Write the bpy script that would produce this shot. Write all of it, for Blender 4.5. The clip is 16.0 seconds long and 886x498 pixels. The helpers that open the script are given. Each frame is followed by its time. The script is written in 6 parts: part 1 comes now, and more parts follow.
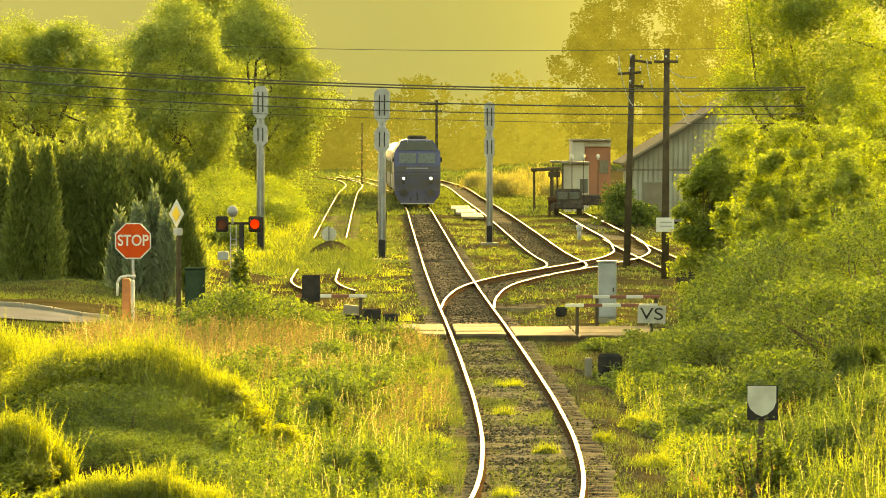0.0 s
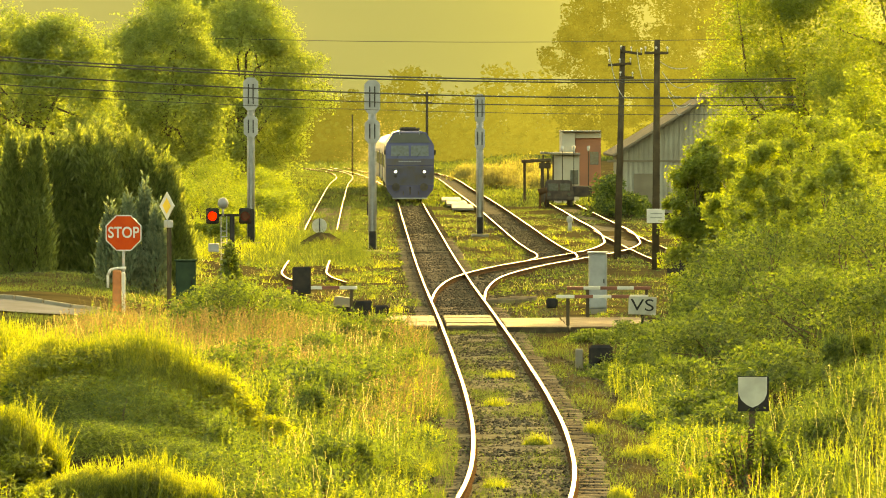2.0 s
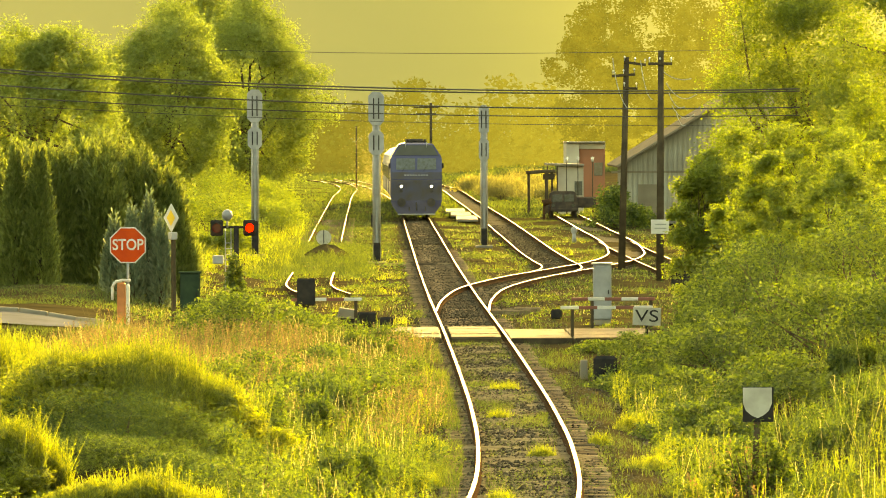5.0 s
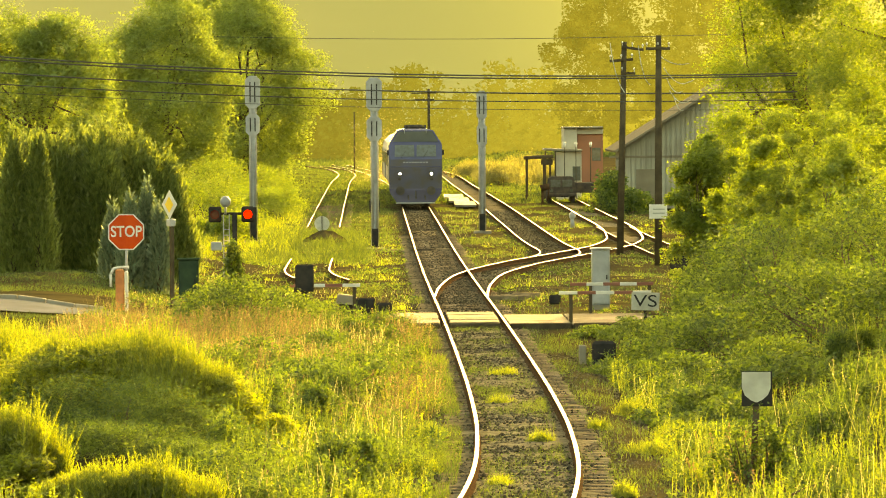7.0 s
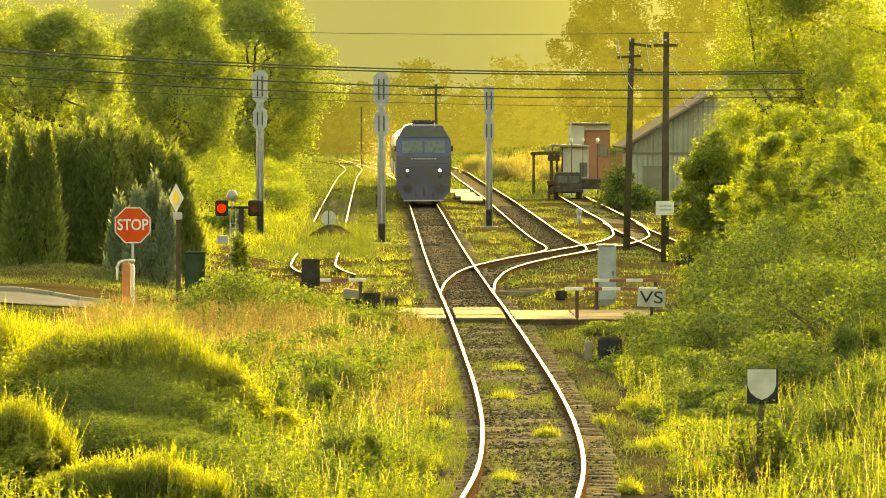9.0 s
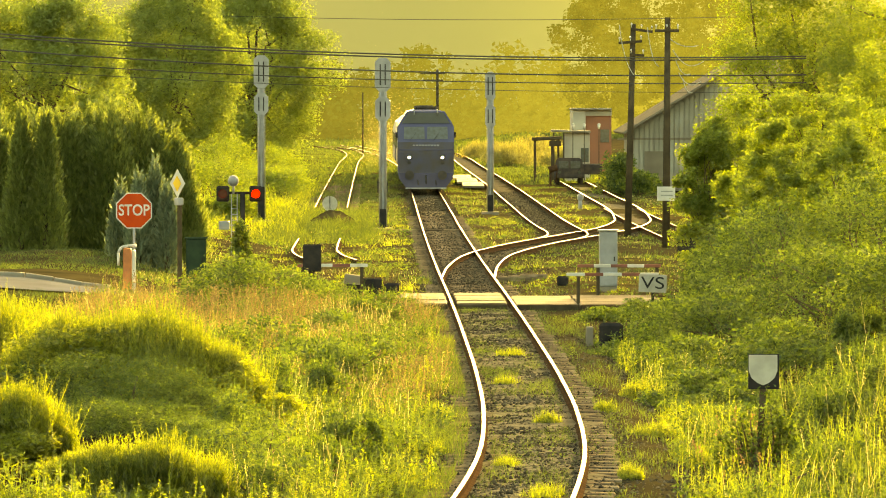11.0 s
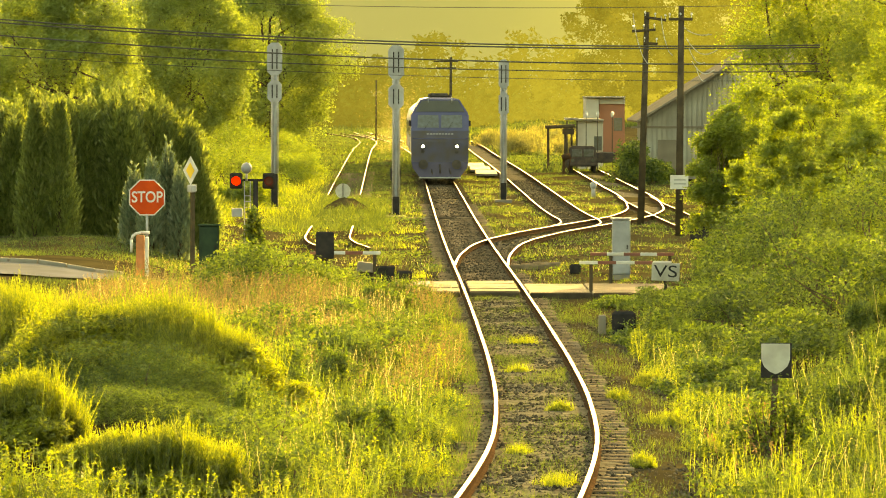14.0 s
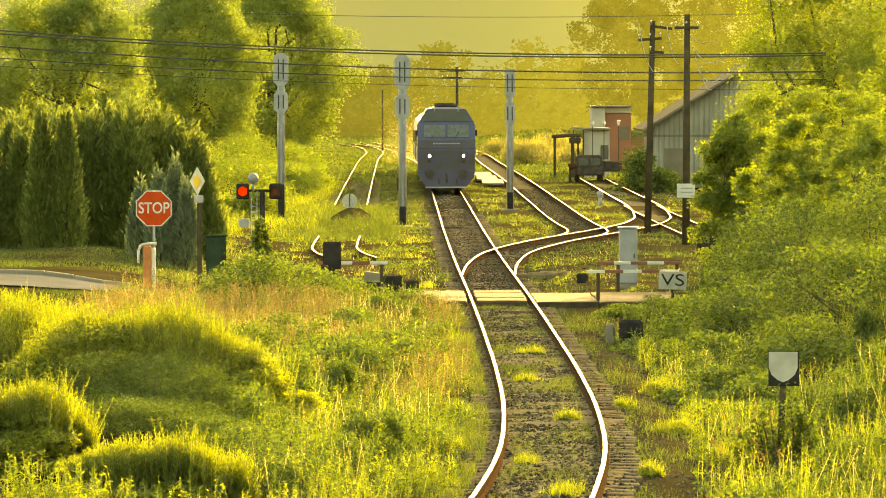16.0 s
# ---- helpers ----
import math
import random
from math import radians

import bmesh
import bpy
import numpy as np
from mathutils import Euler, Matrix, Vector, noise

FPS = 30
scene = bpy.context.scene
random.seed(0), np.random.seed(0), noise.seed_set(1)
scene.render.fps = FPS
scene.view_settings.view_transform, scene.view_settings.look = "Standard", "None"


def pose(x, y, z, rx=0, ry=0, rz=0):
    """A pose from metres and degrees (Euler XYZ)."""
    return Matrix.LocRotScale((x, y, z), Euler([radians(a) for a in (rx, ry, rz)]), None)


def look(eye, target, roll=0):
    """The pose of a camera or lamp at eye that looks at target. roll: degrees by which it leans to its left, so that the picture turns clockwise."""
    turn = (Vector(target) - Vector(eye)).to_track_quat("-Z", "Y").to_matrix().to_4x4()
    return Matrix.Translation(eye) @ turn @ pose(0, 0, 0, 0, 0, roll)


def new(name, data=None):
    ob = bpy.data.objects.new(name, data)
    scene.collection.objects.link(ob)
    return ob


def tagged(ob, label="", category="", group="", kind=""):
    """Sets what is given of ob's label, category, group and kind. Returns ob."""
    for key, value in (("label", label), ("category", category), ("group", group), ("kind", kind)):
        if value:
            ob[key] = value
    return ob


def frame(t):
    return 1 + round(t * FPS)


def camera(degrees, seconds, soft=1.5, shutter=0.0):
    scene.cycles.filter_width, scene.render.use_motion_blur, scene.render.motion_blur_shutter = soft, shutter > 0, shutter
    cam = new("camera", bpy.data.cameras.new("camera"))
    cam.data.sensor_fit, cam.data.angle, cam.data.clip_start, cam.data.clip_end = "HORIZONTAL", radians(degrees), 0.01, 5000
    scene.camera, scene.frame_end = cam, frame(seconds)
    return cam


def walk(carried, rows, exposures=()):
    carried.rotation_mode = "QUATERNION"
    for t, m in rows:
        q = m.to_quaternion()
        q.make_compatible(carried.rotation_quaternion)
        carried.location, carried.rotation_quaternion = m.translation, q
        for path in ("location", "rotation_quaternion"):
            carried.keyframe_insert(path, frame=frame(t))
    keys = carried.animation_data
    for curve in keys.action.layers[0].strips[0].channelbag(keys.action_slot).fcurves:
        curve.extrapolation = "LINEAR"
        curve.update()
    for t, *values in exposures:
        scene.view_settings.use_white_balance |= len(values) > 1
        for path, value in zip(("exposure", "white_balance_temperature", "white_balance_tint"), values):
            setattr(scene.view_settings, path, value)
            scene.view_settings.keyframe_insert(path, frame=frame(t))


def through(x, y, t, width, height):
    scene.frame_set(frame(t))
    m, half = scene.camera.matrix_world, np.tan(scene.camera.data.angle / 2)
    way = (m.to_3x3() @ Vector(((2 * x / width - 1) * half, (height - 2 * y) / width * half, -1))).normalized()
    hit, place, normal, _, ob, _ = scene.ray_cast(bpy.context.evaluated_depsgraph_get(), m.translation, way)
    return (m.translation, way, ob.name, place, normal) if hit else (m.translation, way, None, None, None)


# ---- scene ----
# camera: on a rise beside the line, long lens, hand-held turns only
cam = camera(9.436, 16.0, soft=1.0)
EYE = (0.0, 0.0, 5.17)
EXPO, KELVIN, TINT = 2.92, 17500, -3
TURNS = [
    (0, 0.0004, -1.2416, -0.0286),
    (0.5, -0.0846, -1.3070, -0.0268),
    (1, -0.1297, -1.3230, 0.0641),
    (1.5, -0.1308, -1.3341, 0.2130),
    (2, -0.1022, -1.3320, 0.0626),
    (2.5, -0.0959, -1.3619, -0.2022),
    (3, -0.1091, -1.3022, -0.0978),
    (3.5, -0.1299, -1.2496, 0.0671),
    (4, -0.0927, -1.2045, 0.1005),
    (6.5, -0.0645, -1.2990, 0.4002),
    (7, -0.0822, -1.3637, 0.4303),
    (7.5, -0.0744, -1.2480, 0.5640),
    (8, 0.0422, -1.1634, 0.4774),
    (8.5, 0.0886, -1.2762, 0.3023),
    (9, -0.0049, -1.4142, 0.0610),
    (11.5, 0.0173, -1.5706, 0.0439),
    (12, 0.0761, -1.5869, -0.0631),
    (12.5, 0.0148, -1.6748, -0.2007),
    (13, 0.0797, -1.6129, -0.2300),
    (13.5, 0.0400, -1.6257, -0.1247),
    (14, 0.1518, -1.6998, -0.1177),
    (14.5, 0.1047, -1.7326, -0.0234),
    (15, 0.0901, -1.6761, 0.2132),
    (15.5, 0.1381, -1.6350, 0.2282),
    (16, 0.2189, -1.5970, 0.1423),
]
walk(cam, [(t, pose(*EYE, 90 + pitch, roll, yaw)) for t, yaw, pitch, roll in TURNS],
     exposures=[(0.0, EXPO, KELVIN, TINT), (16.0, EXPO, KELVIN, TINT)])

# ---- light: low evening sun ahead and to the side, hazy sky ----
SUN_EL, SUN_AZ = 11.0, 13.0          # degrees above the horizon, degrees right of straight ahead
world = bpy.data.worlds.new("evening_sky")
scene.world = world
world.use_nodes = True
wn = world.node_tree
wn.nodes.clear()
sky = wn.nodes.new("ShaderNodeTexSky")
sky.sky_type, sky.sun_disc = "NISHITA", False
sky.sun_elevation, sky.sun_rotation = radians(SUN_EL), radians(SUN_AZ)
sky.air_density, sky.dust_density, sky.ozone_density = 1.0, 4.0, 1.0
bg = wn.nodes.new("ShaderNodeBackground")
bg.inputs["Strength"].default_value = 0.15
wo = wn.nodes.new("ShaderNodeOutputWorld")
wn.links.new(sky.outputs["Color"], bg.inputs["Color"])
wn.links.new(bg.outputs["Background"], wo.inputs["Surface"])
sun_data = bpy.data.lights.new("sun", "SUN")
sun_data.energy, sun_data.angle, sun_data.color = 1.65, radians(1.2), (1.0, 0.82, 0.40)
sun = new("sun", sun_data)
sun_from = Vector((math.sin(radians(SUN_AZ)) * math.cos(radians(SUN_EL)), math.cos(radians(SUN_AZ)) * math.cos(radians(SUN_EL)), math.sin(radians(SUN_EL))))
sun.matrix_world = look(sun_from * 300, (0, 0, 0))

# ---- materials ----
def material(name, base, rough=0.8, metal=0.0, second=None, scale=6.0, bump=0.0, bump_scale=40.0, spread=0.0, mix=(0.35, 0.65)):
    """A surface with two colours blotched at one scale, fine relief at another, and a tone that differs piece by piece."""
    m = bpy.data.materials.new(name)
    m.use_nodes = True
    nt = m.node_tree
    b = nt.nodes["Principled BSDF"]
    b.inputs["Roughness"].default_value, b.inputs["Metallic"].default_value = rough, metal
    if rough > 0.7:
        b.inputs["Specular IOR Level"].default_value = 0.0
    tex = nt.nodes.new("ShaderNodeTexCoord")
    n1 = nt.nodes.new("ShaderNodeTexNoise")
    n1.inputs["Scale"].default_value, n1.inputs["Detail"].default_value = scale, 6.0
    nt.links.new(tex.outputs["Object"], n1.inputs["Vector"])
    ramp = nt.nodes.new("ShaderNodeValToRGB")
    ramp.color_ramp.elements[0].position, ramp.color_ramp.elements[1].position = mix
    second = second or tuple(c * 0.7 for c in base)
    ramp.color_ramp.elements[0].color, ramp.color_ramp.elements[1].color = (*base, 1), (*second, 1)
    nt.links.new(n1.outputs["Fac"], ramp.inputs["Fac"])
    out = ramp.outputs["Color"]
    if spread:
        info = nt.nodes.new("ShaderNodeObjectInfo")
        hsv = nt.nodes.new("ShaderNodeHueSaturation")
        mr = nt.nodes.new("ShaderNodeMapRange")
        mr.inputs["To Min"].default_value, mr.inputs["To Max"].default_value = 1 - spread, 1 + spread
        nt.links.new(info.outputs["Random"], mr.inputs["Value"])
        nt.links.new(mr.outputs["Result"], hsv.inputs["Value"])
        nt.links.new(out, hsv.inputs["Color"])
        out = hsv.outputs["Color"]
    nt.links.new(out, b.inputs["Base Color"])
    if bump:
        n2 = nt.nodes.new("ShaderNodeTexNoise")
        n2.inputs["Scale"].default_value, n2.inputs["Detail"].default_value = bump_scale, 4.0
        nt.links.new(tex.outputs["Object"], n2.inputs["Vector"])
        bp = nt.nodes.new("ShaderNodeBump")
        bp.inputs["Strength"].default_value, bp.inputs["Distance"].default_value = bump, 0.02
        nt.links.new(n2.outputs["Fac"], bp.inputs["Height"])
        nt.links.new(bp.outputs["Normal"], b.inputs["Normal"])
    return m


def glow(name, colour, strength):
    m = bpy.data.materials.new(name)
    m.use_nodes = True
    b = m.node_tree.nodes["Principled BSDF"]
    b.inputs["Base Color"].default_value = (*colour, 1)
    b.inputs["Emission Color"].default_value = (*colour, 1)
    b.inputs["Emission Strength"].default_value = strength
    return m


def leaf_material(name, low, high, through=0.5, pale=0.0, patch=0.25):
    """Leaves that the sun shines through: diffuse and translucent halves; tone differs leaf by leaf and in patches."""
    m = bpy.data.materials.new(name)
    m.use_nodes = True
    nt = m.node_tree
    nt.nodes.clear()
    out = nt.nodes.new("ShaderNodeOutputMaterial")
    geo = nt.nodes.new("ShaderNodeNewGeometry")
    tex = nt.nodes.new("ShaderNodeTexCoord")
    n1 = nt.nodes.new("ShaderNodeTexNoise")
    n1.inputs["Scale"].default_value, n1.inputs["Detail"].default_value = patch, 3.0
    nt.links.new(tex.outputs["Object"], n1.inputs["Vector"])
    add = nt.nodes.new("ShaderNodeMath")
    add.operation = "MULTIPLY_ADD"
    add.inputs[1].default_value = 0.9
    sub = nt.nodes.new("ShaderNodeMath")
    sub.operation = "MULTIPLY_ADD"
    sub.inputs[1].default_value, sub.inputs[2].default_value = 1.6, -0.75
    nt.links.new(n1.outputs["Fac"], sub.inputs[0])
    nt.links.new(geo.outputs["Random Per Island"], add.inputs[0])
    nt.links.new(sub.outputs[0], add.inputs[2])
    ramp = nt.nodes.new("ShaderNodeValToRGB")
    ramp.color_ramp.elements[0].color, ramp.color_ramp.elements[1].color = (*low, 1), (*high, 1)
    nt.links.new(add.outputs[0], ramp.inputs["Fac"])
    dif = nt.nodes.new("ShaderNodeBsdfDiffuse")
    tra = nt.nodes.new("ShaderNodeBsdfTranslucent")
    gls = nt.nodes.new("ShaderNodeBsdfGlossy")
    gls.inputs["Roughness"].default_value = 0.45
    gls.inputs["Color"].default_value = (0.9, 0.9, 0.8, 1)
    warm = nt.nodes.new("ShaderNodeMixRGB")
    warm.blend_type = "MULTIPLY"
    warm.inputs["Fac"].default_value = 1.0
    warm.inputs["Color2"].default_value = (2.05 + pale, 2.05 + pale, 1.5 + pale, 1)
    nt.links.new(ramp.outputs["Color"], warm.inputs["Color1"])
    nt.links.new(ramp.outputs["Color"], dif.inputs["Color"])
    nt.links.new(warm.outputs["Color"], tra.inputs["Color"])
    mix = nt.nodes.new("ShaderNodeMixShader")
    mix.inputs["Fac"].default_value = through
    nt.links.new(dif.outputs[0], mix.inputs[1])
    nt.links.new(tra.outputs[0], mix.inputs[2])
    mix2 = nt.nodes.new("ShaderNodeMixShader")
    mix2.inputs["Fac"].default_value = 0.035
    nt.links.new(mix.outputs[0], mix2.inputs[1])
    nt.links.new(gls.outputs[0], mix2.inputs[2])
    nt.links.new(mix2.outputs[0], out.inputs["Surface"])
    return m


GROUND = material("weedy_soil", (0.042, 0.034, 0.017), 0.95, second=(0.078, 0.062, 0.028), scale=0.6, bump=0.6, bump_scale=5.0)
BALLAST = material("grey_brown_ballast", (0.08, 0.069, 0.045), 0.9, second=(0.155, 0.135, 0.09), scale=5.0, bump=0.35, bump_scale=20.0, spread=0.3)
STONE = material("mixed_ballast_stones", (0.058, 0.050, 0.034), 0.72, second=(0.105, 0.09, 0.062), scale=5.0, spread=0.55)
stone_nodes = STONE.node_tree
stone_nodes.links.new(stone_nodes.nodes.new("ShaderNodeNewGeometry").outputs["Random Per Island"], next(n for n in stone_nodes.nodes if n.type == "MAP_RANGE").inputs["Value"])
SLEEPER = material("old_wooden_sleeper", (0.20, 0.155, 0.10), 0.75, second=(0.11, 0.085, 0.055), scale=4.0, bump=0.5, bump_scale=25.0, spread=0.3)
RAIL_TOP = material("polished_rail_steel", (0.30, 0.245, 0.155), 0.42, 1.0, second=(0.20, 0.16, 0.095), scale=1.5)
# lighter copy of the rail steel: sun glare painted into the curved connection
BRIGHT_RAIL = material("glare_lightened_rail_steel", (0.60, 0.55, 0.48), 0.33, 1.0, second=(0.46, 0.41, 0.34), scale=1.5)
SLAB = material("dusty_brown_concrete", (0.125, 0.105, 0.072), 0.8, second=(0.07, 0.058, 0.04), scale=1.8, bump=0.5, bump_scale=12.0, spread=0.25)
RAIL_SIDE = material("rusty_rail_steel", (0.055, 0.034, 0.02), 0.75, 0.0, second=(0.085, 0.05, 0.028), scale=5.0, bump=0.3)
CONCRETE = material("worn_concrete", (0.25, 0.225, 0.175), 0.72, second=(0.17, 0.15, 0.115), scale=1.6, bump=0.3, spread=0.12)
ASPHALT = material("pale_old_asphalt", (0.17, 0.167, 0.165), 0.75, second=(0.14, 0.135, 0.125), scale=0.9, bump=0.4)
STEEL_GREY = material("light_grey_painted_steel", (0.29, 0.30, 0.30), 0.5, second=(0.21, 0.22, 0.22), scale=3.0, bump=0.1)
DARK_PAINT = material("black_painted_metal", (0.022, 0.022, 0.022), 0.75, second=(0.04, 0.036, 0.032), scale=4.0)
DARK_GREEN = material("dark_green_painted_steel", (0.035, 0.06, 0.035), 0.75, second=(0.025, 0.04, 0.028), scale=3.0)
WHITE = material("white_paint", (0.54, 0.53, 0.49), 0.5, second=(0.44, 0.43, 0.38), scale=3.0)
DULL_WHITE = material("dull_white_enamel", (0.40, 0.39, 0.33), 0.6, second=(0.31, 0.30, 0.25), scale=5.0)
RED = material("red_paint", (0.50, 0.065, 0.02), 0.72, second=(0.42, 0.05, 0.018), scale=3.0)
BARRIER_RED = material("faded_barrier_red", (0.19, 0.058, 0.035), 0.6, second=(0.14, 0.05, 0.035), scale=3.0)
BELL_GREY = material("grey_cast_bell", (0.20, 0.21, 0.22), 0.45, second=(0.15, 0.16, 0.17), scale=4.0)
YELLOW = material("yellow_paint", (0.78, 0.50, 0.04), 0.45, second=(0.68, 0.42, 0.04), scale=3.0)
POLE_WOOD = material("tarred_pole_wood", (0.085, 0.067, 0.042), 0.85, second=(0.05, 0.04, 0.027), scale=2.5, bump=0.5, bump_scale=18.0)
BARK = material("tree_bark", (0.13, 0.10, 0.065), 0.95, second=(0.07, 0.055, 0.04), scale=3.0, bump=0.9, bump_scale=12.0)
WIRE = material("dark_cable", (0.05, 0.048, 0.04), 0.6)
LOCO_BLUE = material("blue_locomotive_paint", (0.052, 0.054, 0.115), 0.27, second=(0.044, 0.044, 0.09), scale=1.2, bump=0.05)
LOCO_DUSTY = material("dusty_blue_locomotive_paint", (0.046, 0.048, 0.088), 0.6, second=(0.052, 0.042, 0.036), scale=1.6, bump=0.1)
LOCO_GREY = material("grey_locomotive_roof", (0.27, 0.275, 0.25), 0.5, second=(0.20, 0.20, 0.19), scale=1.5)
LOCO_ROOF = material("sooty_grey_cab_roof", (0.06, 0.06, 0.04), 0.5, second=(0.045, 0.045, 0.03), scale=1.5)
LOCO_WHITE = material("dull_white_lettering", (0.30, 0.30, 0.33), 0.5)
UNDER = material("sooty_underframe", (0.05, 0.045, 0.04), 0.8, second=(0.09, 0.075, 0.06), scale=3.0)
COACH = material("pale_coach_paint", (0.26, 0.26, 0.24), 0.4, second=(0.20, 0.20, 0.18), scale=1.0)
SLAB.node_tree.nodes["Principled BSDF"].inputs["Specular IOR Level"].default_value = 0.03
CONCRETE.node_tree.nodes["Principled BSDF"].inputs["Specular IOR Level"].default_value = 0.06
GLASS = material("dark_window_glass", (0.075, 0.08, 0.06), 0.12, second=(0.10, 0.11, 0.10))
LAMP_WHITE = glow("headlight_glow", (0.85, 0.92, 1.0), 4.0)
DULL_RAIL = material("dull_brown_rail_top", (0.26, 0.20, 0.13), 0.5, 0.9, second=(0.16, 0.11, 0.07), scale=2.0)
LAMP_RED = glow("red_lamp_glow", (1.0, 0.012, 0.008), 0.5)
DARK_LENS = material("unlit_red_lens", (0.12, 0.01, 0.01), 0.2)
SHEET = material("grey_corrugated_sheet", (0.30, 0.29, 0.23), 0.72, second=(0.24, 0.22, 0.17), scale=0.8, spread=0.1)
ROOF_TILE = material("weathered_roof_sheet", (0.20, 0.17, 0.12), 0.8, second=(0.15, 0.125, 0.09), scale=1.0)
PLASTER = material("pale_plaster", (0.42, 0.39, 0.31), 0.85, second=(0.34, 0.31, 0.25), scale=0.8)
RED_WALL = material("red_wall_paint", (0.30, 0.11, 0.055), 0.7, second=(0.24, 0.095, 0.05), scale=0.8)
PORCELAIN = material("white_porcelain", (0.55, 0.54, 0.48), 0.15)

GRASS = leaf_material("grass_blades", (0.024, 0.040, 0.009), (0.095, 0.118, 0.026), 0.42)
STRAW = leaf_material("dry_straw", (0.22, 0.18, 0.09), (0.42, 0.37, 0.20), 0.4)
WEED = leaf_material("green_weed_leaves", (0.022, 0.044, 0.009), (0.112, 0.146, 0.027), 0.45, patch=0.6)
BROOM = leaf_material("feathery_yellow_green_sprigs", (0.062, 0.082, 0.014), (0.195, 0.212, 0.036), 0.58, patch=0.8)
RUST_WEED = leaf_material("reddish_dock_stalks", (0.115, 0.07, 0.035), (0.21, 0.13, 0.065), 0.35)
HAY = leaf_material("brown_hay_stems", (0.062, 0.044, 0.021), (0.215, 0.158, 0.076), 0.34, patch=0.6)
TREE_LEAF = leaf_material("broad_tree_leaves", (0.115, 0.155, 0.042), (0.18, 0.22, 0.058), 0.38)
ROBINIA = leaf_material("bright_feather_leaves", (0.085, 0.12, 0.022), (0.165, 0.20, 0.036), 0.47, patch=0.5)
GOLDEN = leaf_material("dry_golden_weeds", (0.085, 0.080, 0.026), (0.225, 0.205, 0.072), 0.45, patch=0.5)
THUJA = leaf_material("dark_conifer_sprays", (0.085, 0.11, 0.034), (0.16, 0.19, 0.055), 0.4, patch=0.5)
SPRUCE = leaf_material("grey_green_spruce_sprays", (0.10, 0.14, 0.09), (0.17, 0.20, 0.13), 0.25, patch=0.5)

# ---- mesh tools ----
def part(name, bm, mat, parent=None, label=""):
    """Links a bmesh as one mesh object, under a thing or part if given."""
    me = bpy.data.meshes.new(name)
    bm.to_mesh(me)
    bm.free()
    for x in (mat if isinstance(mat, (list, tuple)) else [mat]):
        me.materials.append(x)
    ob = new(name, me)
    ob.parent = parent
    if label:
        ob["label"] = label
    return ob


def thing(name, m, label, category, group="", kind=""):
    ob = new(name)
    ob.matrix_world = m
    ob.empty_display_size = 0.2
    return tagged(ob, label, category, group, kind)


def box(bm, cx, cy, cz, sx, sy, sz, bevel=0.0, mi=0, turn=None):
    r = bmesh.ops.create_cube(bm, size=1.0)
    vs = r["verts"]
    bmesh.ops.scale(bm, vec=(sx, sy, sz), verts=vs)
    fs = list({f for v in vs for f in v.link_faces})
    if bevel:
        es = list({e for v in vs for e in v.link_edges})
        b = bmesh.ops.bevel(bm, geom=es, offset=bevel, segments=1, affect="EDGES")
        vs = list({v for f in b["faces"] for v in f.verts} | {v for v in vs if v.is_valid})
        fs = list({f for v in vs for f in v.link_faces})
    for f in fs:
        f.material_index = mi
    if turn is not None:
        bmesh.ops.transform(bm, matrix=turn, verts=vs)
    bmesh.ops.translate(bm, vec=(cx, cy, cz), verts=vs)
    return bm


def rod(bm, a, b, r0, r1=None, seg=10, mi=0):
    """A tapered round bar from a to b."""
    a, b = Vector(a), Vector(b)
    r1 = r0 if r1 is None else r1
    d = b - a
    rr = bmesh.ops.create_cone(bm, cap_ends=True, segments=seg, radius1=r0, radius2=max(r1, 1e-4), depth=d.length)
    q = d.to_track_quat("Z", "Y").to_matrix().to_4x4()
    bmesh.ops.transform(bm, matrix=Matrix.Translation((a + b) / 2) @ q, verts=rr["verts"])
    for f in {f for v in rr["verts"] for f in v.link_faces}:
        f.material_index = mi
        f.smooth = len(f.verts) == 4
    return bm


def slab(bm, outline, y0, y1, mi=0):
    """A plate with the given (x, z) outline between two depths."""
    n = len(outline)
    a = [bm.verts.new((x, y0, z)) for x, z in outline]
    b = [bm.verts.new((x, y1, z)) for x, z in outline]
    fs = [bm.faces.new(a), bm.faces.new(b[::-1])]
    fs += [bm.faces.new((a[i], b[i], b[(i + 1) % n], a[(i + 1) % n])) for i in range(n)]
    for f in fs:
        f.material_index = mi
    bmesh.ops.recalc_face_normals(bm, faces=fs)
    return bm


def ball(bm, c, r, sx=1, sy=1, sz=1, mi=0, seg=12):
    rr = bmesh.ops.create_uvsphere(bm, u_segments=seg, v_segments=max(6, seg // 2), radius=r)
    bmesh.ops.scale(bm, vec=(sx, sy, sz), verts=rr["verts"])
    bmesh.ops.translate(bm, vec=c, verts=rr["verts"])
    for f in {f for v in rr["verts"] for f in v.link_faces}:
        f.material_index, f.smooth = mi, True
    return bm


def B():
    return bmesh.new()


